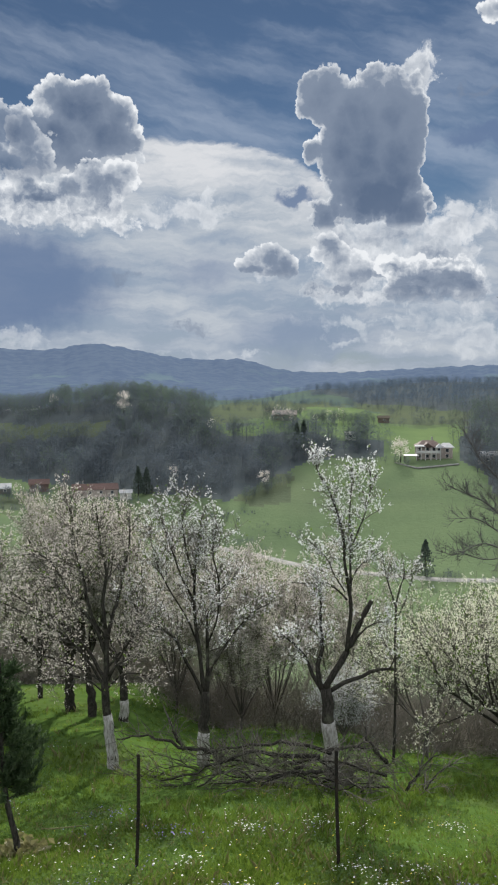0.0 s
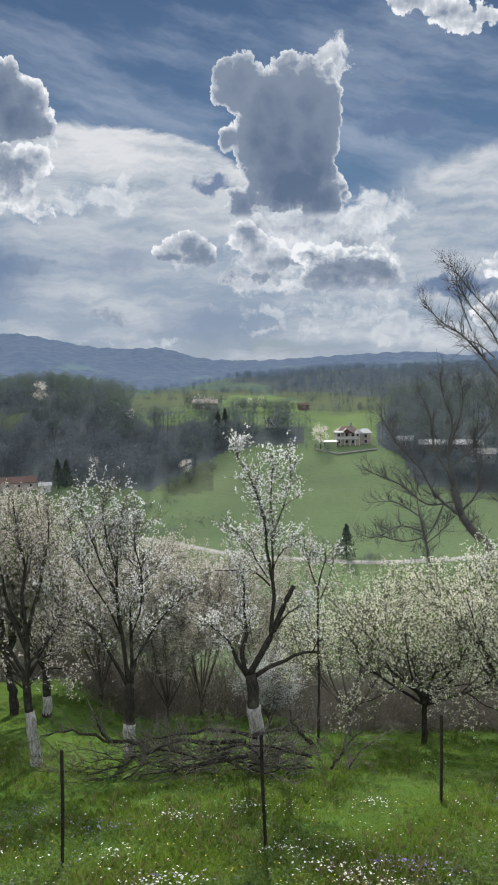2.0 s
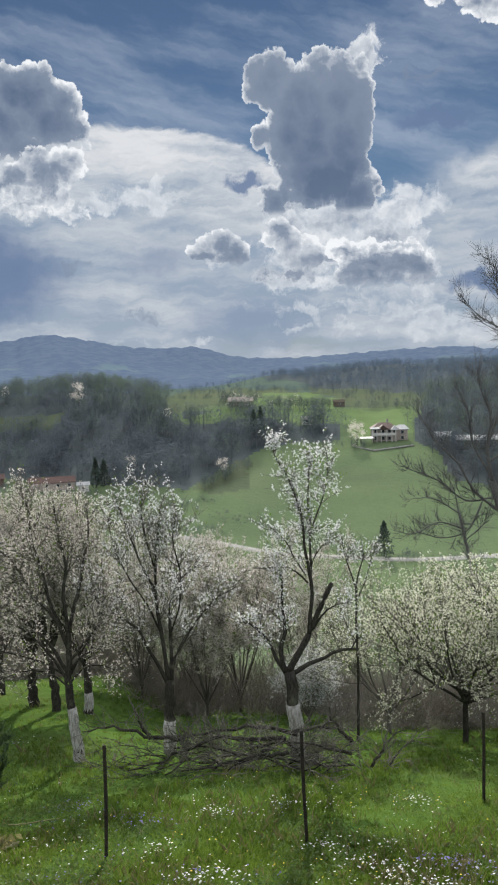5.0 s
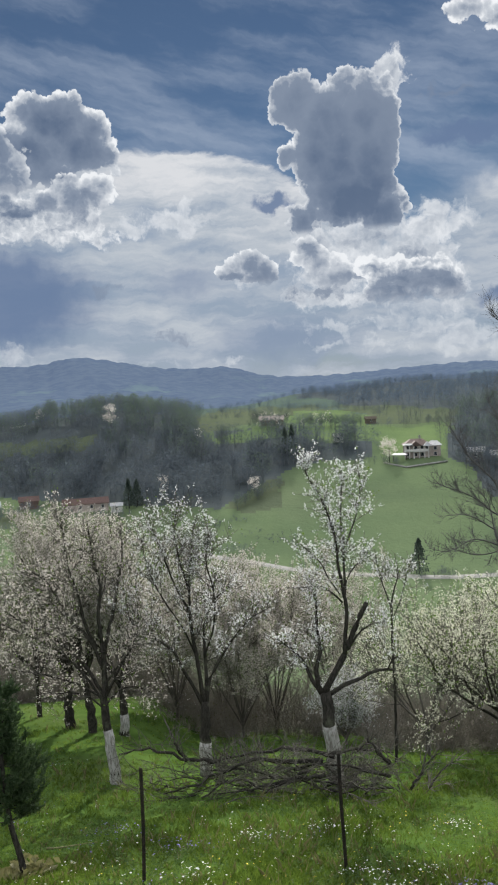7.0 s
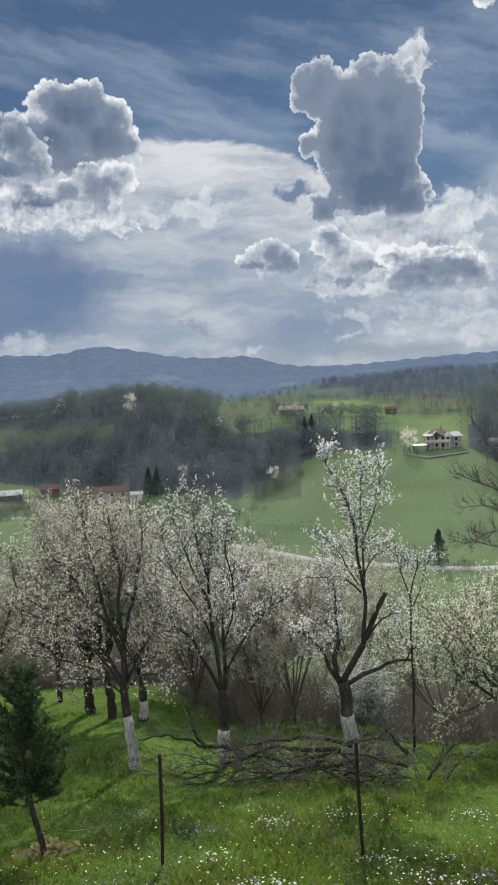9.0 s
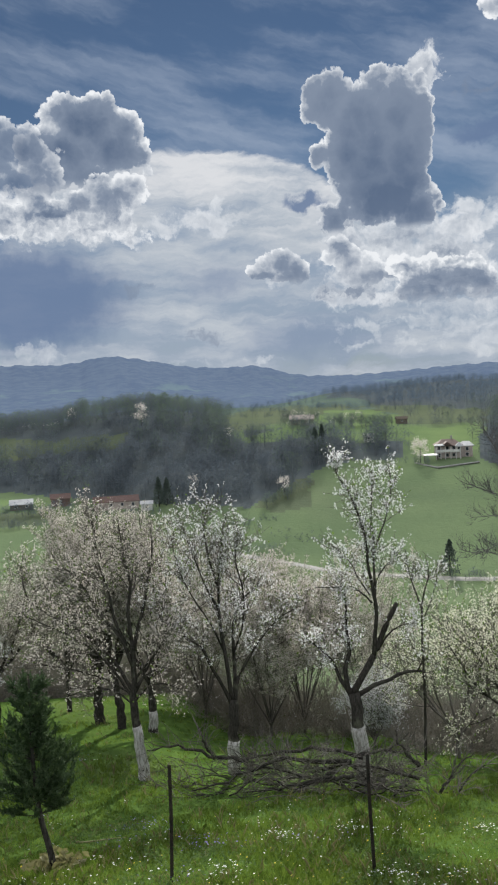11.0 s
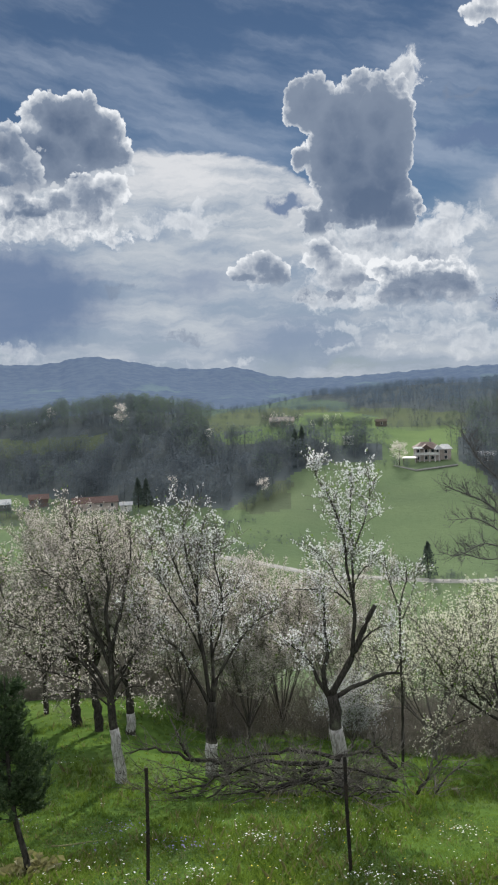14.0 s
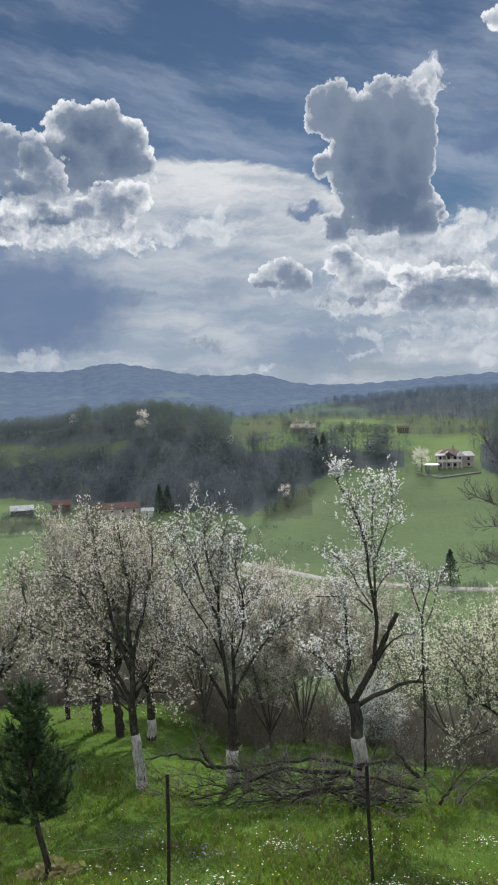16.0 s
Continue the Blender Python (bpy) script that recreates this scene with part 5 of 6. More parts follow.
# ================= meadow: grass and flowers =================
def grass():
    rng = np.random.default_rng(80)

    def blades(n, ylo, yhi, hmin, hmax, width, mat, name, label, per=6):
        u = rng.uniform(0, 1, n)
        y = 1 / np.sqrt(1 / ylo ** 2 - u * (1 / ylo ** 2 - 1 / yhi ** 2))
        x = rng.uniform(-0.45, 0.52, n) * y
        keep = np.sin(x * 1.7 + np.sin(y * 1.3) * 2) + np.cos(y * 2.3 - x) + rng.normal(size=n) * 1.2 > -1.2
        x, y = x[keep], y[keep]
        tall = rng.uniform(hmin, hmax, len(x)) * (1 + 0.30 * np.sin(x * 0.9 + 2.0 * np.sin(y * 0.7)) + 0.25 * np.cos(x * 2.1 - y * 1.4))
        x = np.repeat(x, per) + rng.normal(size=len(x) * per) * 0.035
        y = np.repeat(y, per) + rng.normal(size=len(y) * per) * 0.035
        h = np.repeat(tall, per) * rng.uniform(0.55, 1.15, len(x))
        z = land(x, y) - 0.01
        th = rng.uniform(0, 2 * np.pi, len(x))
        lean = rng.uniform(0.15, 0.75, len(x)) * h
        dx, dy = np.cos(th), np.sin(th)
        w = width * rng.uniform(0.6, 1.4, len(x)) * (0.6 + y / 18)
        base = np.stack([x, y, z], -1)
        sidev = np.stack([-dy * w, dx * w, np.zeros_like(w)], -1)
        mid = base + np.stack([dx * lean * 0.35, dy * lean * 0.35, h * 0.62], -1)
        tip = base + np.stack([dx * lean, dy * lean, h], -1)
        v = np.stack([base - sidev, base + sidev, mid + sidev * 0.8, tip, mid - sidev * 0.8], 1)
        a = Acc()
        a.polys(v, 5)
        tagged(new(name, a.mesh(name, [mat], False)), label, "grass", kind="stuff")

    blades(46000, 6.4, 30, 0.035, 0.105, 0.0042, M_BLADE, "grass", "fresh green spring grass on the slope")
    blades(2600, 6.4, 28, 0.08, 0.20, 0.004, M_DRY, "dry_grass", "pale dry grass stalks among the green", 4)

    def weeds(n):
        y = 1 / np.sqrt(1 / 6.8 ** 2 - rng.uniform(0, 1, n) * (1 / 6.8 ** 2 - 1 / 26 ** 2))
        x = rng.uniform(-0.45, 0.52, n) * y
        keep = np.sin(x * 2.3 + 1.5 * np.sin(y * 1.1 + 1)) + np.cos(y * 1.9 + x * 0.7) + rng.normal(size=n) * 0.7 > 0.2
        x, y = np.repeat(x[keep], 6), np.repeat(y[keep], 6)
        x, y = x + rng.normal(size=len(x)) * 0.05, y + rng.normal(size=len(y)) * 0.05
        at = np.stack([x, y, land(x, y) + rng.uniform(0.03, 0.13, len(x))], -1)
        a = Acc()
        a.polys(cards(rng, at, rng.uniform(0.02, 0.052, len(x)), up=0.9), 4)
        tagged(new("weeds", a.mesh("weeds", [M_WEED], False)), "broad-leaved herbs among the grass", "grass", kind="stuff")

    weeds(11000)

    def flowers(n, clumps, size, mat, name, label, lo, hi, spread, centres=None):
        cy = 1 / np.sqrt(1 / 7.4 ** 2 - rng.uniform(0, 1, clumps) * (1 / 7.4 ** 2 - 1 / 27 ** 2))
        cx = rng.uniform(-0.42, 0.52, clumps) * cy
        if centres:
            cx, cy = np.array(centres).T
        k = rng.integers(0, len(cx), n)
        x, y = cx[k] + rng.normal(size=n) * spread, cy[k] + rng.normal(size=n) * spread
        z = land(x, y) + rng.uniform(lo, hi, n)
        s = rng.uniform(0.6, 1.3, n) * size
        th = np.linspace(0, 2 * np.pi, 6, endpoint=False)
        tilt = rng.normal(size=(n, 2)) * 0.35
        rx, ry = np.cos(th)[None] * s[:, None], np.sin(th)[None] * s[:, None]
        v = np.stack([x[:, None] + rx, y[:, None] + ry, z[:, None] + rx * tilt[:, :1] + ry * (tilt[:, 1:] - 0.3)], -1)
        a = Acc()
        a.polys(v, 6)
        tagged(new(name, a.mesh(name, [mat], False)), label, "flowers", kind="stuff")

    flowers(700, 60, 0.011, M_PETAL, "daisies", "white daisies in loose patches", 0.08, 0.16, 0.26)
    DAISY_PATCHES = [(1.94, 7.96), (1.57, 8.2), (2.15, 7.47), (2.34, 7.29), (1.94, 7.7), (-0.24, 7.82), (-0.05, 7.85), (-0.73, 8.95), (1.36, 8.93), (2.06, 8.92), (1.03, 11.24), (0.02, 10.64), (3.12, 11.5)]
    flowers(620, 9, 0.013, M_PETAL, "daisies", "dense patches of white daisies", 0.08, 0.16, 0.17, DAISY_PATCHES)
    flowers(300, 3, 0.012, M_BLUEFL, "blue_flowers", "patch of blue wildflowers", 0.08, 0.2, 0.22, [(2.73, 8.0), (2.5, 8.3), (-2.1, 11.4), (-1.0, 10.2)])
    flowers(350, 20, 0.011, M_BLUEFL, "blue_flowers", "small blue wildflowers in patches", 0.06, 0.18, 0.18)
    flowers(220, 40, 0.010, M_YELLOWFL, "yellow_flowers", "scattered yellow meadow flowers", 0.08, 0.17, 0.4)


grass()


def fallen_stick(x, y, L, ang, label):
    rng = np.random.default_rng(85)
    root = tagged(new("fallen_stick"), label, "stick")
    root.location = (x, y, height(x, y) + 0.10)
    t = np.linspace(-0.5, 0.5, 8) * L
    px, py = t * math.cos(ang), t * math.sin(ang)
    a = Acc()
    a.tube(np.stack([px, py, land(px + x, py + y) - height(x, y) + rng.normal(size=8) * 0.006], -1), np.linspace(0.014, 0.006, 8), 6)
    part("shaft", a.mesh("shaft", [M_DRY]), root)


fallen_stick(-2.55, 10.6, 0.7, 0.35, "pale dry stick lying in the grass")


# ================= the valley: road, woods, buildings =================
def road():
    pts = [(-34, 232), (-8, 214), (19, 199), (46, 187), (75, 178), (110, 168)]
    xs = np.linspace(-60, 120, 120)
    ys = np.interp(xs, [p[0] for p in pts], [p[1] for p in pts])
    ys = np.convolve(np.pad(ys, 6, mode="edge"), np.ones(13) / 13, "valid")
    v, f = [], []
    for x, y in zip(xs, ys):
        for k, o in enumerate((-2.0, -1.5, 1.5, 2.0)):
            v.append((x + o * 0.4, y + o, height(x + o * 0.4, y + o) + (0.12 if 0 < k < 3 else -0.2)))
    for i in range(len(xs) - 1):
        for k in range(3):
            f.append((i * 4 + k, (i + 1) * 4 + k, (i + 1) * 4 + k + 1, i * 4 + k + 1)[::-1])
    tagged(new("road", mesh_from("road", v, f, [M_ROAD])), "pale gravel road along the valley bottom", "road", kind="structure")


road()


def woods():
    """Far bare woodland, hedges and thickets."""
    rng = np.random.default_rng(90)
    bare, buds, flower, far = Acc(), Acc(), Acc(), Acc()
    stems = Acc()

    def far_tree(x, y, tall, wide, kind):
        z = height(x, y)
        stems.tube([(x, y, z - 0.5), (x + rng.normal() * 0.2, y, z + tall * 0.5), (x + rng.normal() * 0.4, y, z + tall * 0.92)], [tall * 0.011, tall * 0.008, 0.03], 4, False)
        n = 16
        k = rng.uniform(0.3, 0.95, n)
        d = rnd_unit(rng, n) + np.array([0, 0, 0.75])
        L = tall * 0.28 * (1.25 - k) * rng.uniform(0.6, 1.3, n)
        p0 = np.stack([np.full(n, x), np.full(n, y), z + k * tall], -1)
        sidev = rnd_unit(rng, n) * 0.035
        stems.polys(np.stack([p0 - sidev, p0 + sidev, p0 + d * L[:, None]], 1), 3)
        m = 130 if y < 560 else 64
        u = rnd_unit(rng, m) * rng.uniform(0.35, 1.0, m)[:, None] ** 0.5
        c = np.array([x, y, z + tall * 0.58]) + u * np.array([wide, wide, tall * 0.42])
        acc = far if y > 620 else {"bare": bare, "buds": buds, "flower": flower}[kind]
        acc.polys(cards(rng, c, rng.uniform(0.4, 1.2, m) * tall * (0.088 if y < 560 else 0.11), up=2.2), 4)

    def scatter(n, test, tall, bud=0.3, fl=0.01, alo=-27, ahi=28, rlo=150, rhi=1200):
        got = 0
        while got < n:
            a = np.radians(rng.uniform(alo, ahi, 800))
            r = np.sqrt(rng.uniform(rlo ** 2, rhi ** 2, 800))
            x, y = r * np.sin(a), r * np.cos(a)
            z = land(x, y)
            ok = test(np.degrees(a), (z - EYE) / y, r)
            for k in np.where(ok)[0]:
                h = rng.uniform(*tall)
                q = rng.random()
                green = 0.35 + 0.35 * math.sin(x[k] * 0.021 + 1.3 * math.sin(y[k] * 0.017)) + 0.8 * min(1, max(0, (r[k] - 330) / 120))
                far_tree(x[k], y[k], h, h * rng.uniform(0.26, 0.40), "flower" if q < fl else "buds" if q < fl + bud * 2 * green else "bare")
                got += 1
                if got >= n:
                    break

    def wood(i):
        def test(a, w, r):
            ok = inside(a + 0.5 * np.sin(r * 0.21) + 0.3 * np.sin(r * 0.53 + 1), w, WOODS[i])
            for c in CLEAR:
                ok &= ~inside(a, w, c)
            return ok
        return test

    scatter(1500, wood(0), (7, 13), 0.30, 0.003, rlo=240, rhi=580)
    scatter(1900, wood(1), (8, 14), 0.30, 0.0, alo=3, rlo=480, rhi=1500)
    scatter(300, wood(2), (5, 9), 0.15, 0.0, alo=14, rlo=190, rhi=330)
    scatter(620, wood(2), (7, 12), 0.3, 0.0, alo=14, rlo=335, rhi=640)
    # hedges and single trees between the fields
    def line(a0, r0, a1, r1, n, tall, fl=0.0, bud=0.35):
        for k in range(n):
            t = rng.uniform(0, 1)
            a, r = math.radians(a0 + (a1 - a0) * t + rng.normal() * 0.05), r0 + (r1 - r0) * t + rng.normal() * 2
            h = rng.uniform(*tall)
            far_tree(r * math.sin(a), r * math.cos(a), h, h * 0.36, "flower" if rng.random() < fl else "buds" if rng.random() < bud else "bare")

    line(-3.5, 480, 3.0, 540, 40, (1.5, 4))
    line(2.5, 450, 9.5, 470, 36, (2, 6))
    line(1.2, 424, 4.4, 418, 34, (3, 7), 0.12, 0.5)
    line(9.8, 430, 16, 470, 46, (2, 6))
    line(5.5, 640, 14, 600, 60, (3, 8))
    line(-2, 700, 12, 820, 130, (4, 9))
    line(-14, 900, 6, 1000, 150, (4, 10))
    line(-20, 1400, 4, 1300, 200, (5, 12))
    line(-22, 1900, 6, 2000, 200, (6, 14))
    line(10, 520, 24, 560, 60, (3, 9))
    line(-2.6, 247, 0.8, 250, 26, (0.8, 1.6))
    line(0.8, 236, 8.0, 226, 30, (0.5, 1.2))
    line(-20, 262, -14, 258, 40, (1.5, 4))
    line(-21, 290, -13, 284, 60, (2, 6))
    line(-13, 276, -8, 272, 26, (1.5, 4))
    line(-4.5, 222, 2, 212, 26, (1.5, 4), 0.0, 0.6)
    line(3, 204, 20, 186, 44, (1.0, 3), 0.1, 0.6)
    line(-0.8, 262, 3.0, 292, 34, (2, 6), 0.0, 0.6)
    line(-0.2, 300, 1.8, 304, 26, (1.5, 4), 0.0, 0.3)
    line(-3.6, 246, -0.5, 240, 30, (0.8, 1.8), 0.0, 0.3)
    line(0.0, 234, 4.4, 226, 30, (0.5, 1.3), 0.0, 0.3)
    line(1.0, 470, 4.0, 480, 40, (3, 8), 0.1, 0.5)
    line(4.6, 430, 9.2, 436, 60, (4, 9), 0.03, 0.4)
    line(8.4, 320, 12.0, 318, 22, (2, 5), 0.05, 0.5)
    tagged(new("woodland_stems", stems.mesh("woodland_stems", [M_WOODSTEM], False)), "trunks and boughs of the far woods, haze grey in their colour", "woods", kind="stuff")
    tagged(new("distant_woodland", far.mesh("distant_woodland", [M_FARWOOD], False)), "woods on the distant hills, blue haze put into their colour", "woods", kind="stuff")
    tagged(new("bare_woodland", bare.mesh("bare_woodland", [M_WOODS], False)), "bare crowns of the far woods, tinted bluish as if by haze", "woods", kind="stuff")
    tagged(new("budding_woodland", buds.mesh("budding_woodland", [M_BUDS], False)), "far crowns in fresh green bud", "woods", kind="stuff")
    tagged(new("flowering_far_trees", flower.mesh("flowering_far_trees", [M_PETAL_PINK], False)), "single white flowering trees in the far woods", "woods", kind="stuff")


woods()


def flowering_tree(seed, a, r, tall, label):
    rng = np.random.default_rng(seed)
    x, y = r * math.sin(math.radians(a)), r * math.cos(math.radians(a))
    root = tagged(new("flowering_tree"), label, "tree", "flowering trees across the valley")
    root.location = (x, y, height(x, y))
    t = Acc()
    t.tube([(0, 0, -0.5), (0.1, 0, tall * 0.3), (0, 0, tall * 0.8)], [tall * 0.02, tall * 0.015, 0.05], 6)
    part("trunk", t.mesh("trunk", [M_BARK]), root)
    heads = rnd_unit(rng, 16) * np.array([tall * 0.24, tall * 0.24, tall * 0.30]) + np.array([0, 0, tall * 0.58])
    k = rng.integers(0, 16, 900)
    at = heads[k] + rng.normal(size=(900, 3)) * tall * 0.06
    c = Acc()
    c.polys(cards(rng, at, rng.uniform(0.5, 1.2, 900) * tall * 0.045), 4)
    part("crown", c.mesh("crown", [M_PETAL_PINK], False), root, "pale blossom", "stuff")


for i, (a, r, h) in enumerate(((-9.1, 420, 13), (-5.6, 300, 8), (1.1, 286, 7), (11.0, 322, 11), (-2.8, 392, 7), (-14.0, 470, 9))):
    flowering_tree(130 + i, a, r, h, "single pale flowering tree among bare woods")


def fir(seed, a, r, tall, wide, label):
    rng = np.random.default_rng(seed)
    x, y = r * math.sin(math.radians(a)), r * math.cos(math.radians(a))
    root = tagged(new("fir_tree"), label, "conifer", "fir trees")
    root.location = (x, y, height(x, y))
    t = Acc()
    t.tube([(0, 0, -0.5), (0, 0, tall * 0.5), (0, 0, tall * 0.97)], [tall * 0.02, tall * 0.013, 0.03], 6)
    part("trunk", t.mesh("trunk", [M_BARK]), root)
    n = 900
    k = rng.uniform(0.05, 1, n) ** 0.85
    a = rng.uniform(0, 2 * np.pi, n)
    rad = wide * (1 - k) ** 0.8 * np.sqrt(rng.uniform(0.1, 1, n)) * (1 + 0.25 * np.sin(a * 5 + k * 30)) + 0.08
    at = np.stack([rad * np.cos(a), rad * np.sin(a), k * tall - rad * 0.18], -1)
    c = Acc()
    c.polys(cards(rng, at, rng.uniform(0.5, 1.2, n) * tall * 0.07), 4)
    part("crown", c.mesh("crown", [M_FIR], False), root, "dark green drooping needle boughs", "stuff")


fir(101, 12.85, 196, 9.0, 2.9, "single dark fir tree beside the valley road")
fir(102, 3.5, 345, 12, 3.2, "dark fir tree at the edge of the woods")
fir(103, 4.0, 352, 12, 3.0, "dark fir tree at the edge of the woods")
fir(104, -8.1, 288, 11, 3.0, "dark fir tree by the farm sheds")
fir(105, -7.5, 290, 10, 2.8, "dark fir tree by the farm sheds")


# ================= buildings across the valley =================
M_PINK = material("pink_plaster", two((0.30, 0.26, 0.245), (0.40, 0.35, 0.33), 0.8), 0.9)
M_WHITE = material("white_plaster", two((0.45, 0.45, 0.44), (0.56, 0.56, 0.55), 0.8), 0.85)
M_TILE = material("brown_roof_tiles", two((0.11, 0.078, 0.070), (0.17, 0.125, 0.112), 1.5), 0.8)
M_SHEET = material("pale_roof_sheet", two((0.30, 0.31, 0.33), (0.42, 0.43, 0.44), 0.6), 0.5, 0.1)
M_RED = material("red_barn_boards", two((0.11, 0.078, 0.072), (0.155, 0.108, 0.10), 1.5), 0.9)
M_CONC = material("grey_concrete", two((0.22, 0.22, 0.21), (0.32, 0.32, 0.31), 0.9), 0.9)
M_GLASS = material("dark_window_glass", lambda N, p: ((0.03, 0.035, 0.045), None, None), 0.08)
M_TIMBER = material("weathered_timber", two((0.10, 0.085, 0.07), (0.17, 0.15, 0.125), 1.8), 0.9)


def box(bm, x0, x1, y0, y1, z0, z1):
    v = [bm.verts.new((x, y, z)) for z in (z0, z1) for x, y in ((x0, y0), (x1, y0), (x1, y1), (x0, y1))]
    for f in ((3, 2, 1, 0), (4, 5, 6, 7), (0, 1, 5, 4), (1, 2, 6, 5), (2, 3, 7, 6), (3, 0, 4, 7)):
        bm.faces.new([v[i] for i in f])


def solid(name, mat, parent, boxes, label="", bevel=0.03):
    bm = bmesh.new()
    for b in boxes:
        box(bm, *b)
    if bevel:
        bmesh.ops.bevel(bm, geom=bm.edges[:], offset=bevel, segments=1, affect="EDGES")
    me = bpy.data.meshes.new(name)
    bm.to_mesh(me)
    bm.free()
    me.materials.append(mat)
    return part(name, me, parent, label)


def gable(name, mat, parent, x0, x1, y0, y1, z, rise, along="x", over=0.5, thick=0.18, hip=0.0, label=""):
    """A pitched roof of some thickness over a rectangle; the ridge runs along x or y."""
    x0, x1, y0, y1 = x0 - over, x1 + over, y0 - over, y1 + over
    if along == "x":
        ym = (y0 + y1) / 2
        low, ridge = [(x0, y0), (x1, y0), (x1, y1), (x0, y1)], [(x0 + hip, ym), (x1 - hip, ym)]
        faces = [(0, 1, 5, 4), (2, 3, 4, 5), (1, 2, 5), (3, 0, 4)]
    else:
        xm = (x0 + x1) / 2
        low, ridge = [(x0, y0), (x1, y0), (x1, y1), (x0, y1)], [(xm, y0 + hip), (xm, y1 - hip)]
        faces = [(1, 2, 5, 4), (3, 0, 4, 5), (0, 1, 4), (2, 3, 5)]
    v = [(x, y, z) for x, y in low] + [(x, y, z + rise) for x, y in ridge]
    top = [(x, y, zz + thick) for x, y, zz in v]
    f = [tuple(reversed(q)) for q in faces] + [tuple(i + 6 for i in q) for q in faces]
    f += [(i, (i + 1) % 4, (i + 1) % 4 + 6, i + 6) for i in range(4)]
    return part(name, mesh_from(name, v + top, f, [mat], None, False), parent, label)


def windows(parent, places, w=1.1, h=1.3):
    for x, y, z in places:
        fr = solid("window", M_WHITE, parent, [(x - w / 2 - 0.1, x + w / 2 + 0.1, y - 0.12, y + 0.02, z - 0.1, z), (x - w / 2 - 0.1, x + w / 2 + 0.1, y - 0.12, y + 0.02, z + h, z + h + 0.1),
                                              (x - w / 2 - 0.1, x - w / 2, y - 0.12, y + 0.02, z, z + h), (x + w / 2, x + w / 2 + 0.1, y - 0.12, y + 0.02, z, z + h)], "", 0)
        solid("pane", M_GLASS, fr, [(x - w / 2, x + w / 2, y - 0.04, y + 0.02, z, z + h)], "", 0)


def place_at(name, az_deg, r, label, category, group="", turn=0.0, sink=0.0):
    root = tagged(new(name), label, category, group)
    x, y = r * math.sin(math.radians(az_deg)), r * math.cos(math.radians(az_deg))
    root.location = (x, y, height(x, y) - sink)
    root.rotation_euler = (0, 0, math.radians(turn - az_deg))
    return root


def big_house():
    h = place_at("house", 13.3, 330, "two-storey pink house with white balconies and brown hipped roof", "house", "valley houses", 8)
    solid("wall", M_PINK, h, [(-6.5, 3.5, 0, 9, -2.5, 5.0)])
    solid("wing", M_PINK, h, [(3.5, 8.0, 1.5, 8, -2.5, 4.6)])
    gable("roof", M_TILE, h, -6.5, 3.5, 0, 9, 5.0, 2.4, "x", 0.6, hip=3.2, label="brown tiled hipped roof")
    # light sheet colour on these house roofs imitates the sun's white glare
    gable("wing_roof", M_SHEET, h, 3.5, 8.2, 1.5, 8, 4.6, 1.7, "x", 0.5, hip=1.5, label="pale sheet roof, sun glare put into its colour")
    gable("dormer_roof", M_TILE, h, -4.6, -0.6, -1.6, 4, 4.9, 1.8, "y", 0.4, label="brown tiled gable")
    gable("porch_roof", M_SHEET, h, -7.4, -3.9, -2.2, 0, 5.2, 0.6, "x", 0.3, hip=0.8, label="pale sheet roof over the balcony, sun glare put into its colour")
    gable("lean_to_roof", M_SHEET, h, 0.9, 3.6, -1.9, 0.2, 4.7, 1.7, "y", 0.3, hip=0.8, label="pale sheet roof, sun glare put into its colour")
    solid("balcony", M_WHITE, h, [(-7.2, 2.8, -1.9, 0, 2.5, 2.75), (-7.2, 2.8, -1.9, -1.75, 2.75, 3.6)], "white balcony with solid parapet")
    for x in (-7.0, -5.2, -3.4, -1.2, 1.0, 2.6):
        solid("pillar", M_WHITE, h, [(x - 0.18, x + 0.18, -1.95, -1.6, -2.0, 5.2)], "white pillar")
    windows(h, [(-5.5, -0.02, 0.6), (-2.4, -0.02, 0.6), (0.2, -0.02, 0.6), (-5.5, -0.02, 3.5), (-2.4, -0.02, 3.5), (0.2, -0.02, 3.5), (2.4, -0.02, 3.5), (5.8, 1.48, 0.6), (5.8, 1.48, 2.9)])
    solid("chimney", M_CONC, h, [(-0.4, 0.3, 4.2, 4.9, 6.4, 9.0)])
    w = place_at("retaining_wall", 12.2, 316, "low grey retaining wall round the house terrace", "wall", "", 0)
    zz = [height(w.location.x + dx, w.location.y + dy) - w.location.z for dx, dy in ((-8, 4), (0, -4), (13, 2))]
    a = Acc()
    for (x0, y0, z0), (x1, y1, z1) in (((-9, 5, zz[0]), (0, -5, zz[1])), ((0, -5, zz[1]), (16, 4, zz[2]))):
        a.tube([(x0, y0, z0 + 0.2), (x1, y1, z1 + 0.2)], [0.42, 0.42], 4)
    part("wall", a.mesh("wall", [M_CONC], False), w)
    t = place_at("garden_pavilion", 11.75, 326, "open pavilion with pale flat roof beside the house", "pavilion", "", 5)
    for x in (-2.6, 2.6):
        for y in (-1.5, 1.5):
            solid("post", M_TIMBER, t, [(x - 0.12, x + 0.12, y - 0.12, y + 0.12, -0.6, 2.0)])
    gable("roof", M_SHEET, t, -2.8, 2.8, -1.7, 1.7, 2.0, 0.5, "x", 0.3, hip=0.6, label="pale sheet roof")


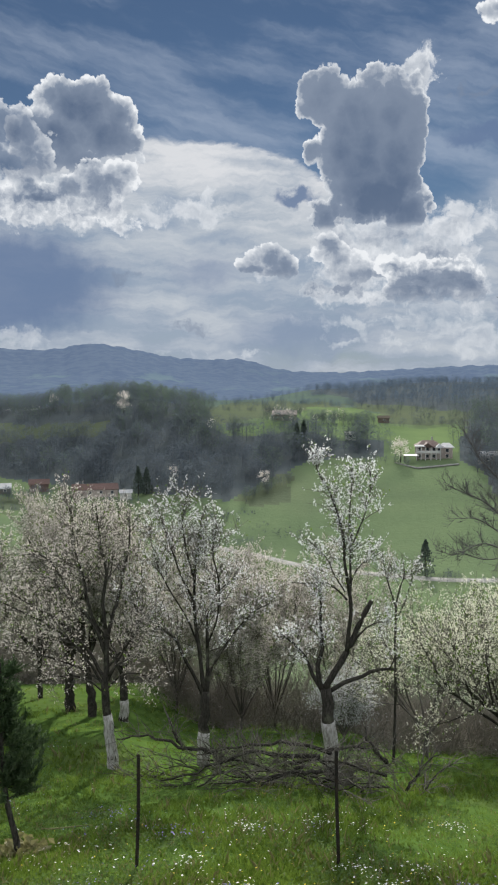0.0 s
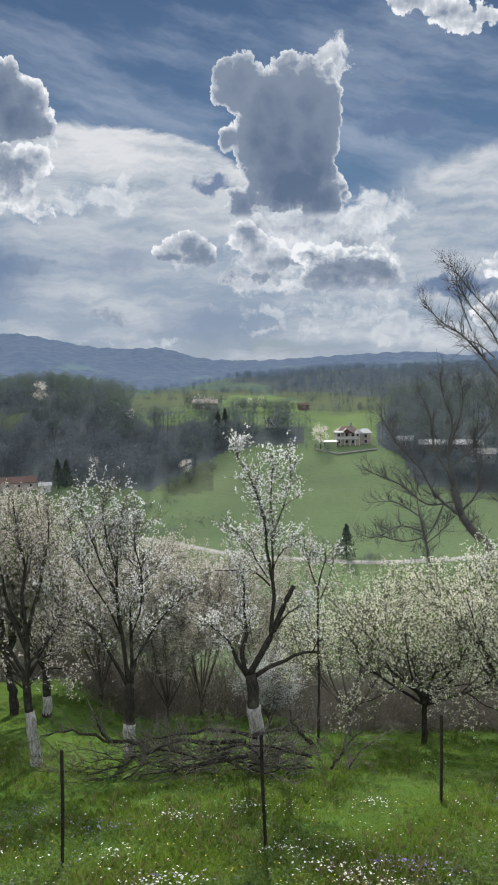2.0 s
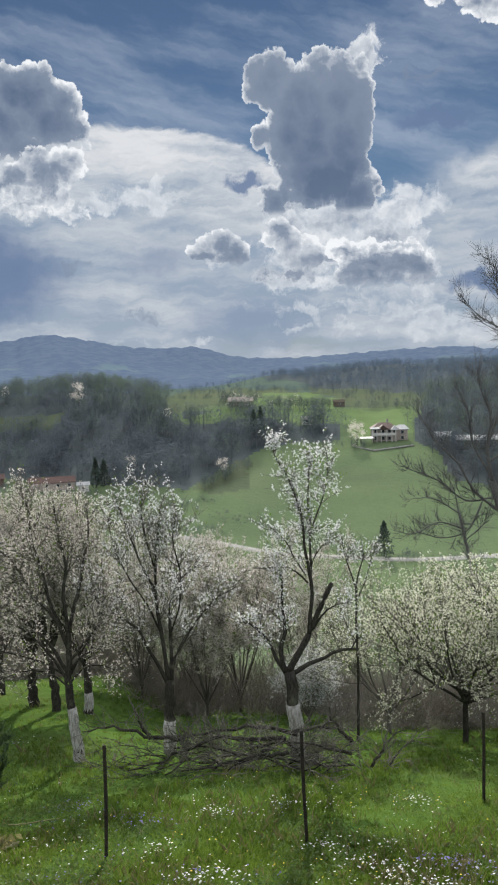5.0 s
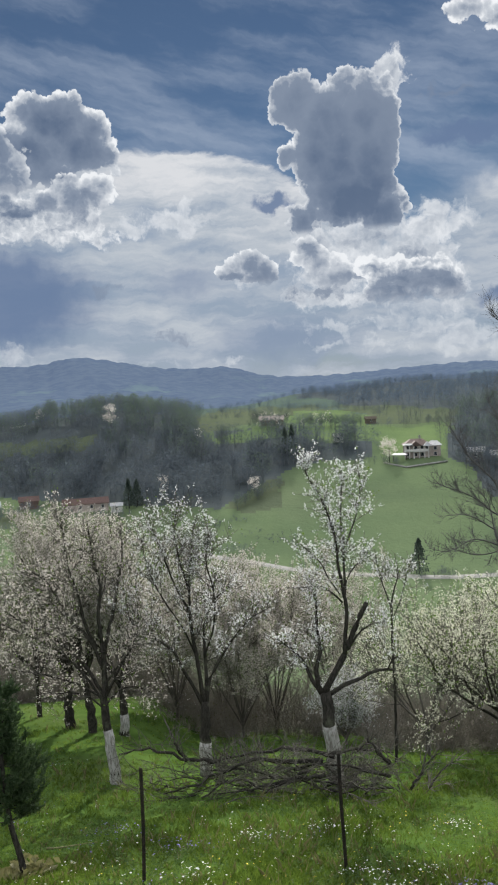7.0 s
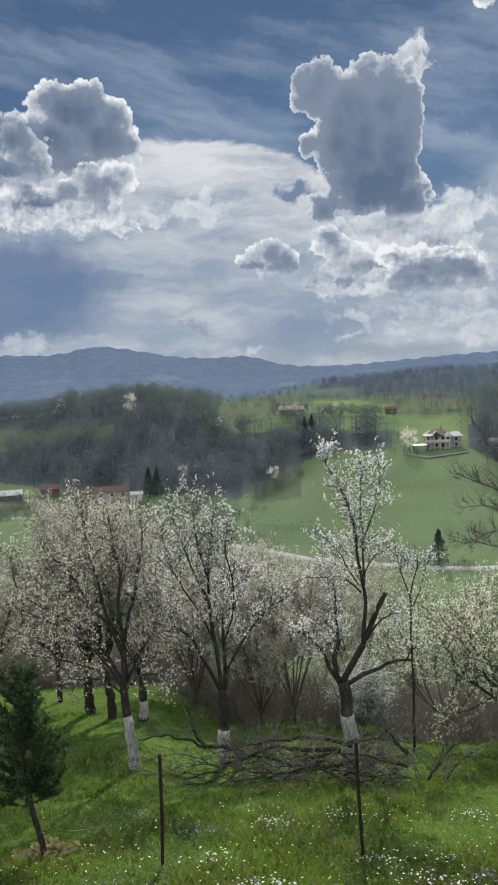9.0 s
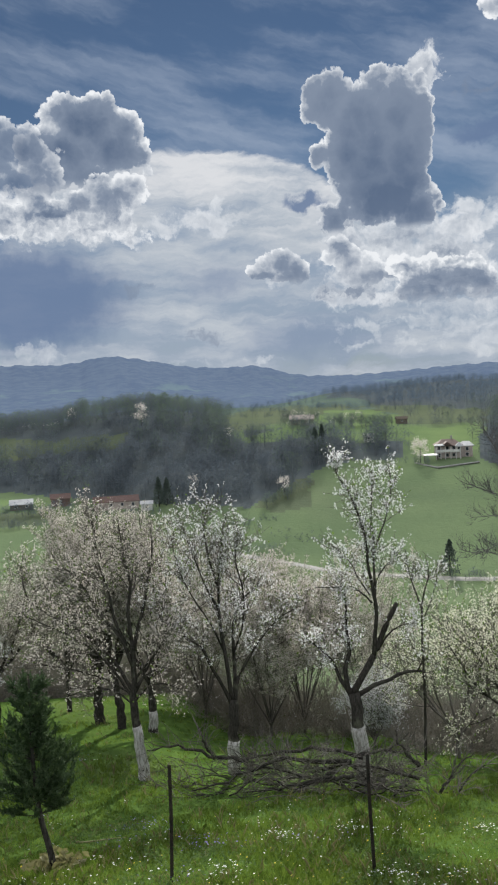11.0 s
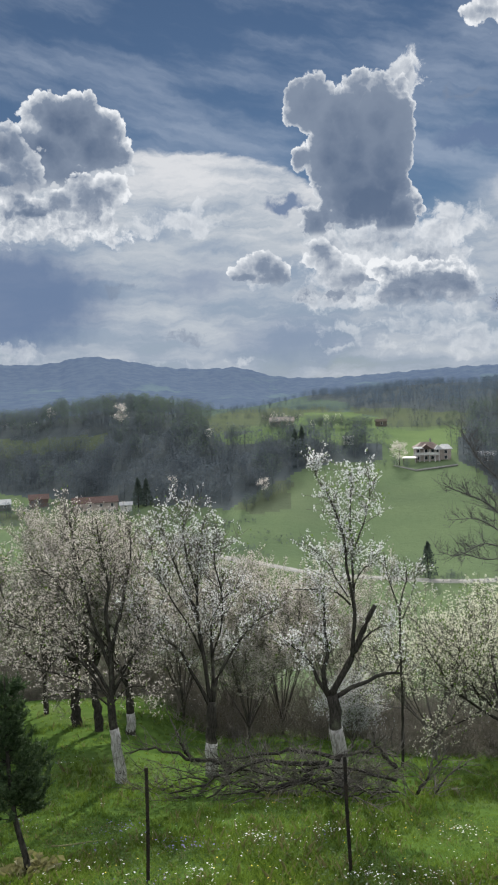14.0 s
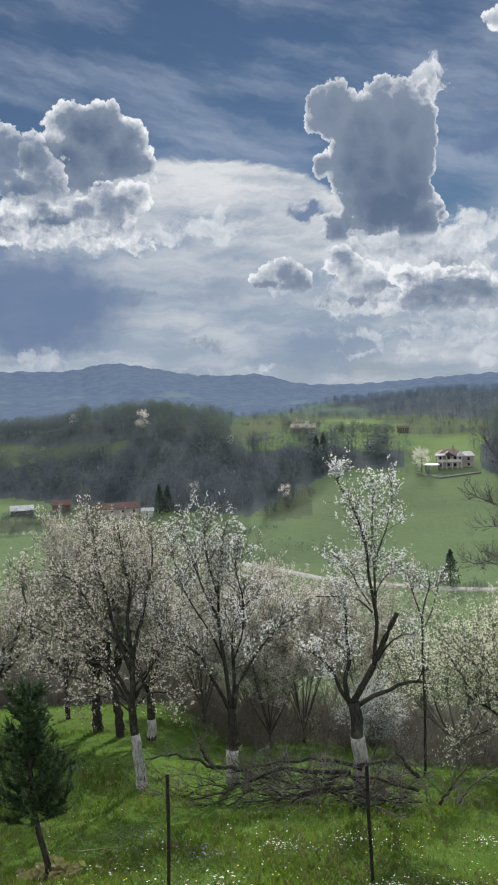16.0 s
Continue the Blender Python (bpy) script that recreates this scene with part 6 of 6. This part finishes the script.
def shed(az_deg, r, L, W, H, rise, wall, roof, label, turn=0.0, group="farm buildings"):
    b = place_at("shed", az_deg, r, label, "shed", group, turn)
    solid("wall", wall, b, [(-L / 2, L / 2, -W / 2, W / 2, -1.5, H)])
    gable("roof", roof, b, -L / 2, L / 2, -W / 2, W / 2, H, rise, "x", 0.4)
    n = max(1, int(L / 4))
    windows(b, [(-L / 2 + (i + 0.5) * L / n, -W / 2 - 0.02, H * 0.45) for i in range(n)], 0.9, min(1.0, H * 0.4))
    return b


big_house()
shed(17.0, 326, 7, 6, 3.2, 1.6, M_CONC, M_SHEET, "small outbuilding with pale metal roof")
shed(20.2, 318, 24, 7, 3.2, 1.6, M_TIMBER, M_SHEET, "long low barn with pale sheet roof behind bare trees", 6)
shed(22.6, 300, 9, 7, 3.0, 1.8, M_CONC, M_CONC, "grey farm shed behind bare trees", -14)
shed(-17.8, 305, 8, 6, 1.8, 1.6, M_TIMBER, M_SHEET, "farm shed with pale metal roof at the wood's edge")
shed(-15.1, 306, 7, 5.5, 2.8, 1.6, M_RED, M_RED, "small red boarded barn at the wood's edge")
shed(-11.2, 292, 16, 7, 2.6, 1.8, M_PINK, M_RED, "long low farm building with faded red roof", 3)
shed(-9.0, 284, 4, 3, 2.2, 1.0, M_WHITE, M_SHEET, "small white hut beside dark fir trees")
shed(2.6, 436, 13, 7, 3.0, 2.2, M_TIMBER, M_PINK, "old farmhouse with faded brown roof among trees", -4)
shed(9.75, 452, 6, 4, 2.6, 1.4, M_TIMBER, M_TIMBER, "dark wooden hay barn at the field corner", 10)
shed(7.4, 372, 5, 4, 2.6, 1.2, M_WHITE, M_SHEET, "small pale hut behind bare trees", 0)

# the village at the foot of the hills
rng_v = np.random.default_rng(120)
for i in range(18):
    shed(rng_v.uniform(-21, -14.5), rng_v.uniform(1350, 1600), rng_v.uniform(9, 15), 8, rng_v.uniform(4, 6.5), 3, M_WHITE, M_TILE if i % 3 else M_SHEET, "small white village house in the far valley", rng_v.uniform(-40, 40), "village houses")
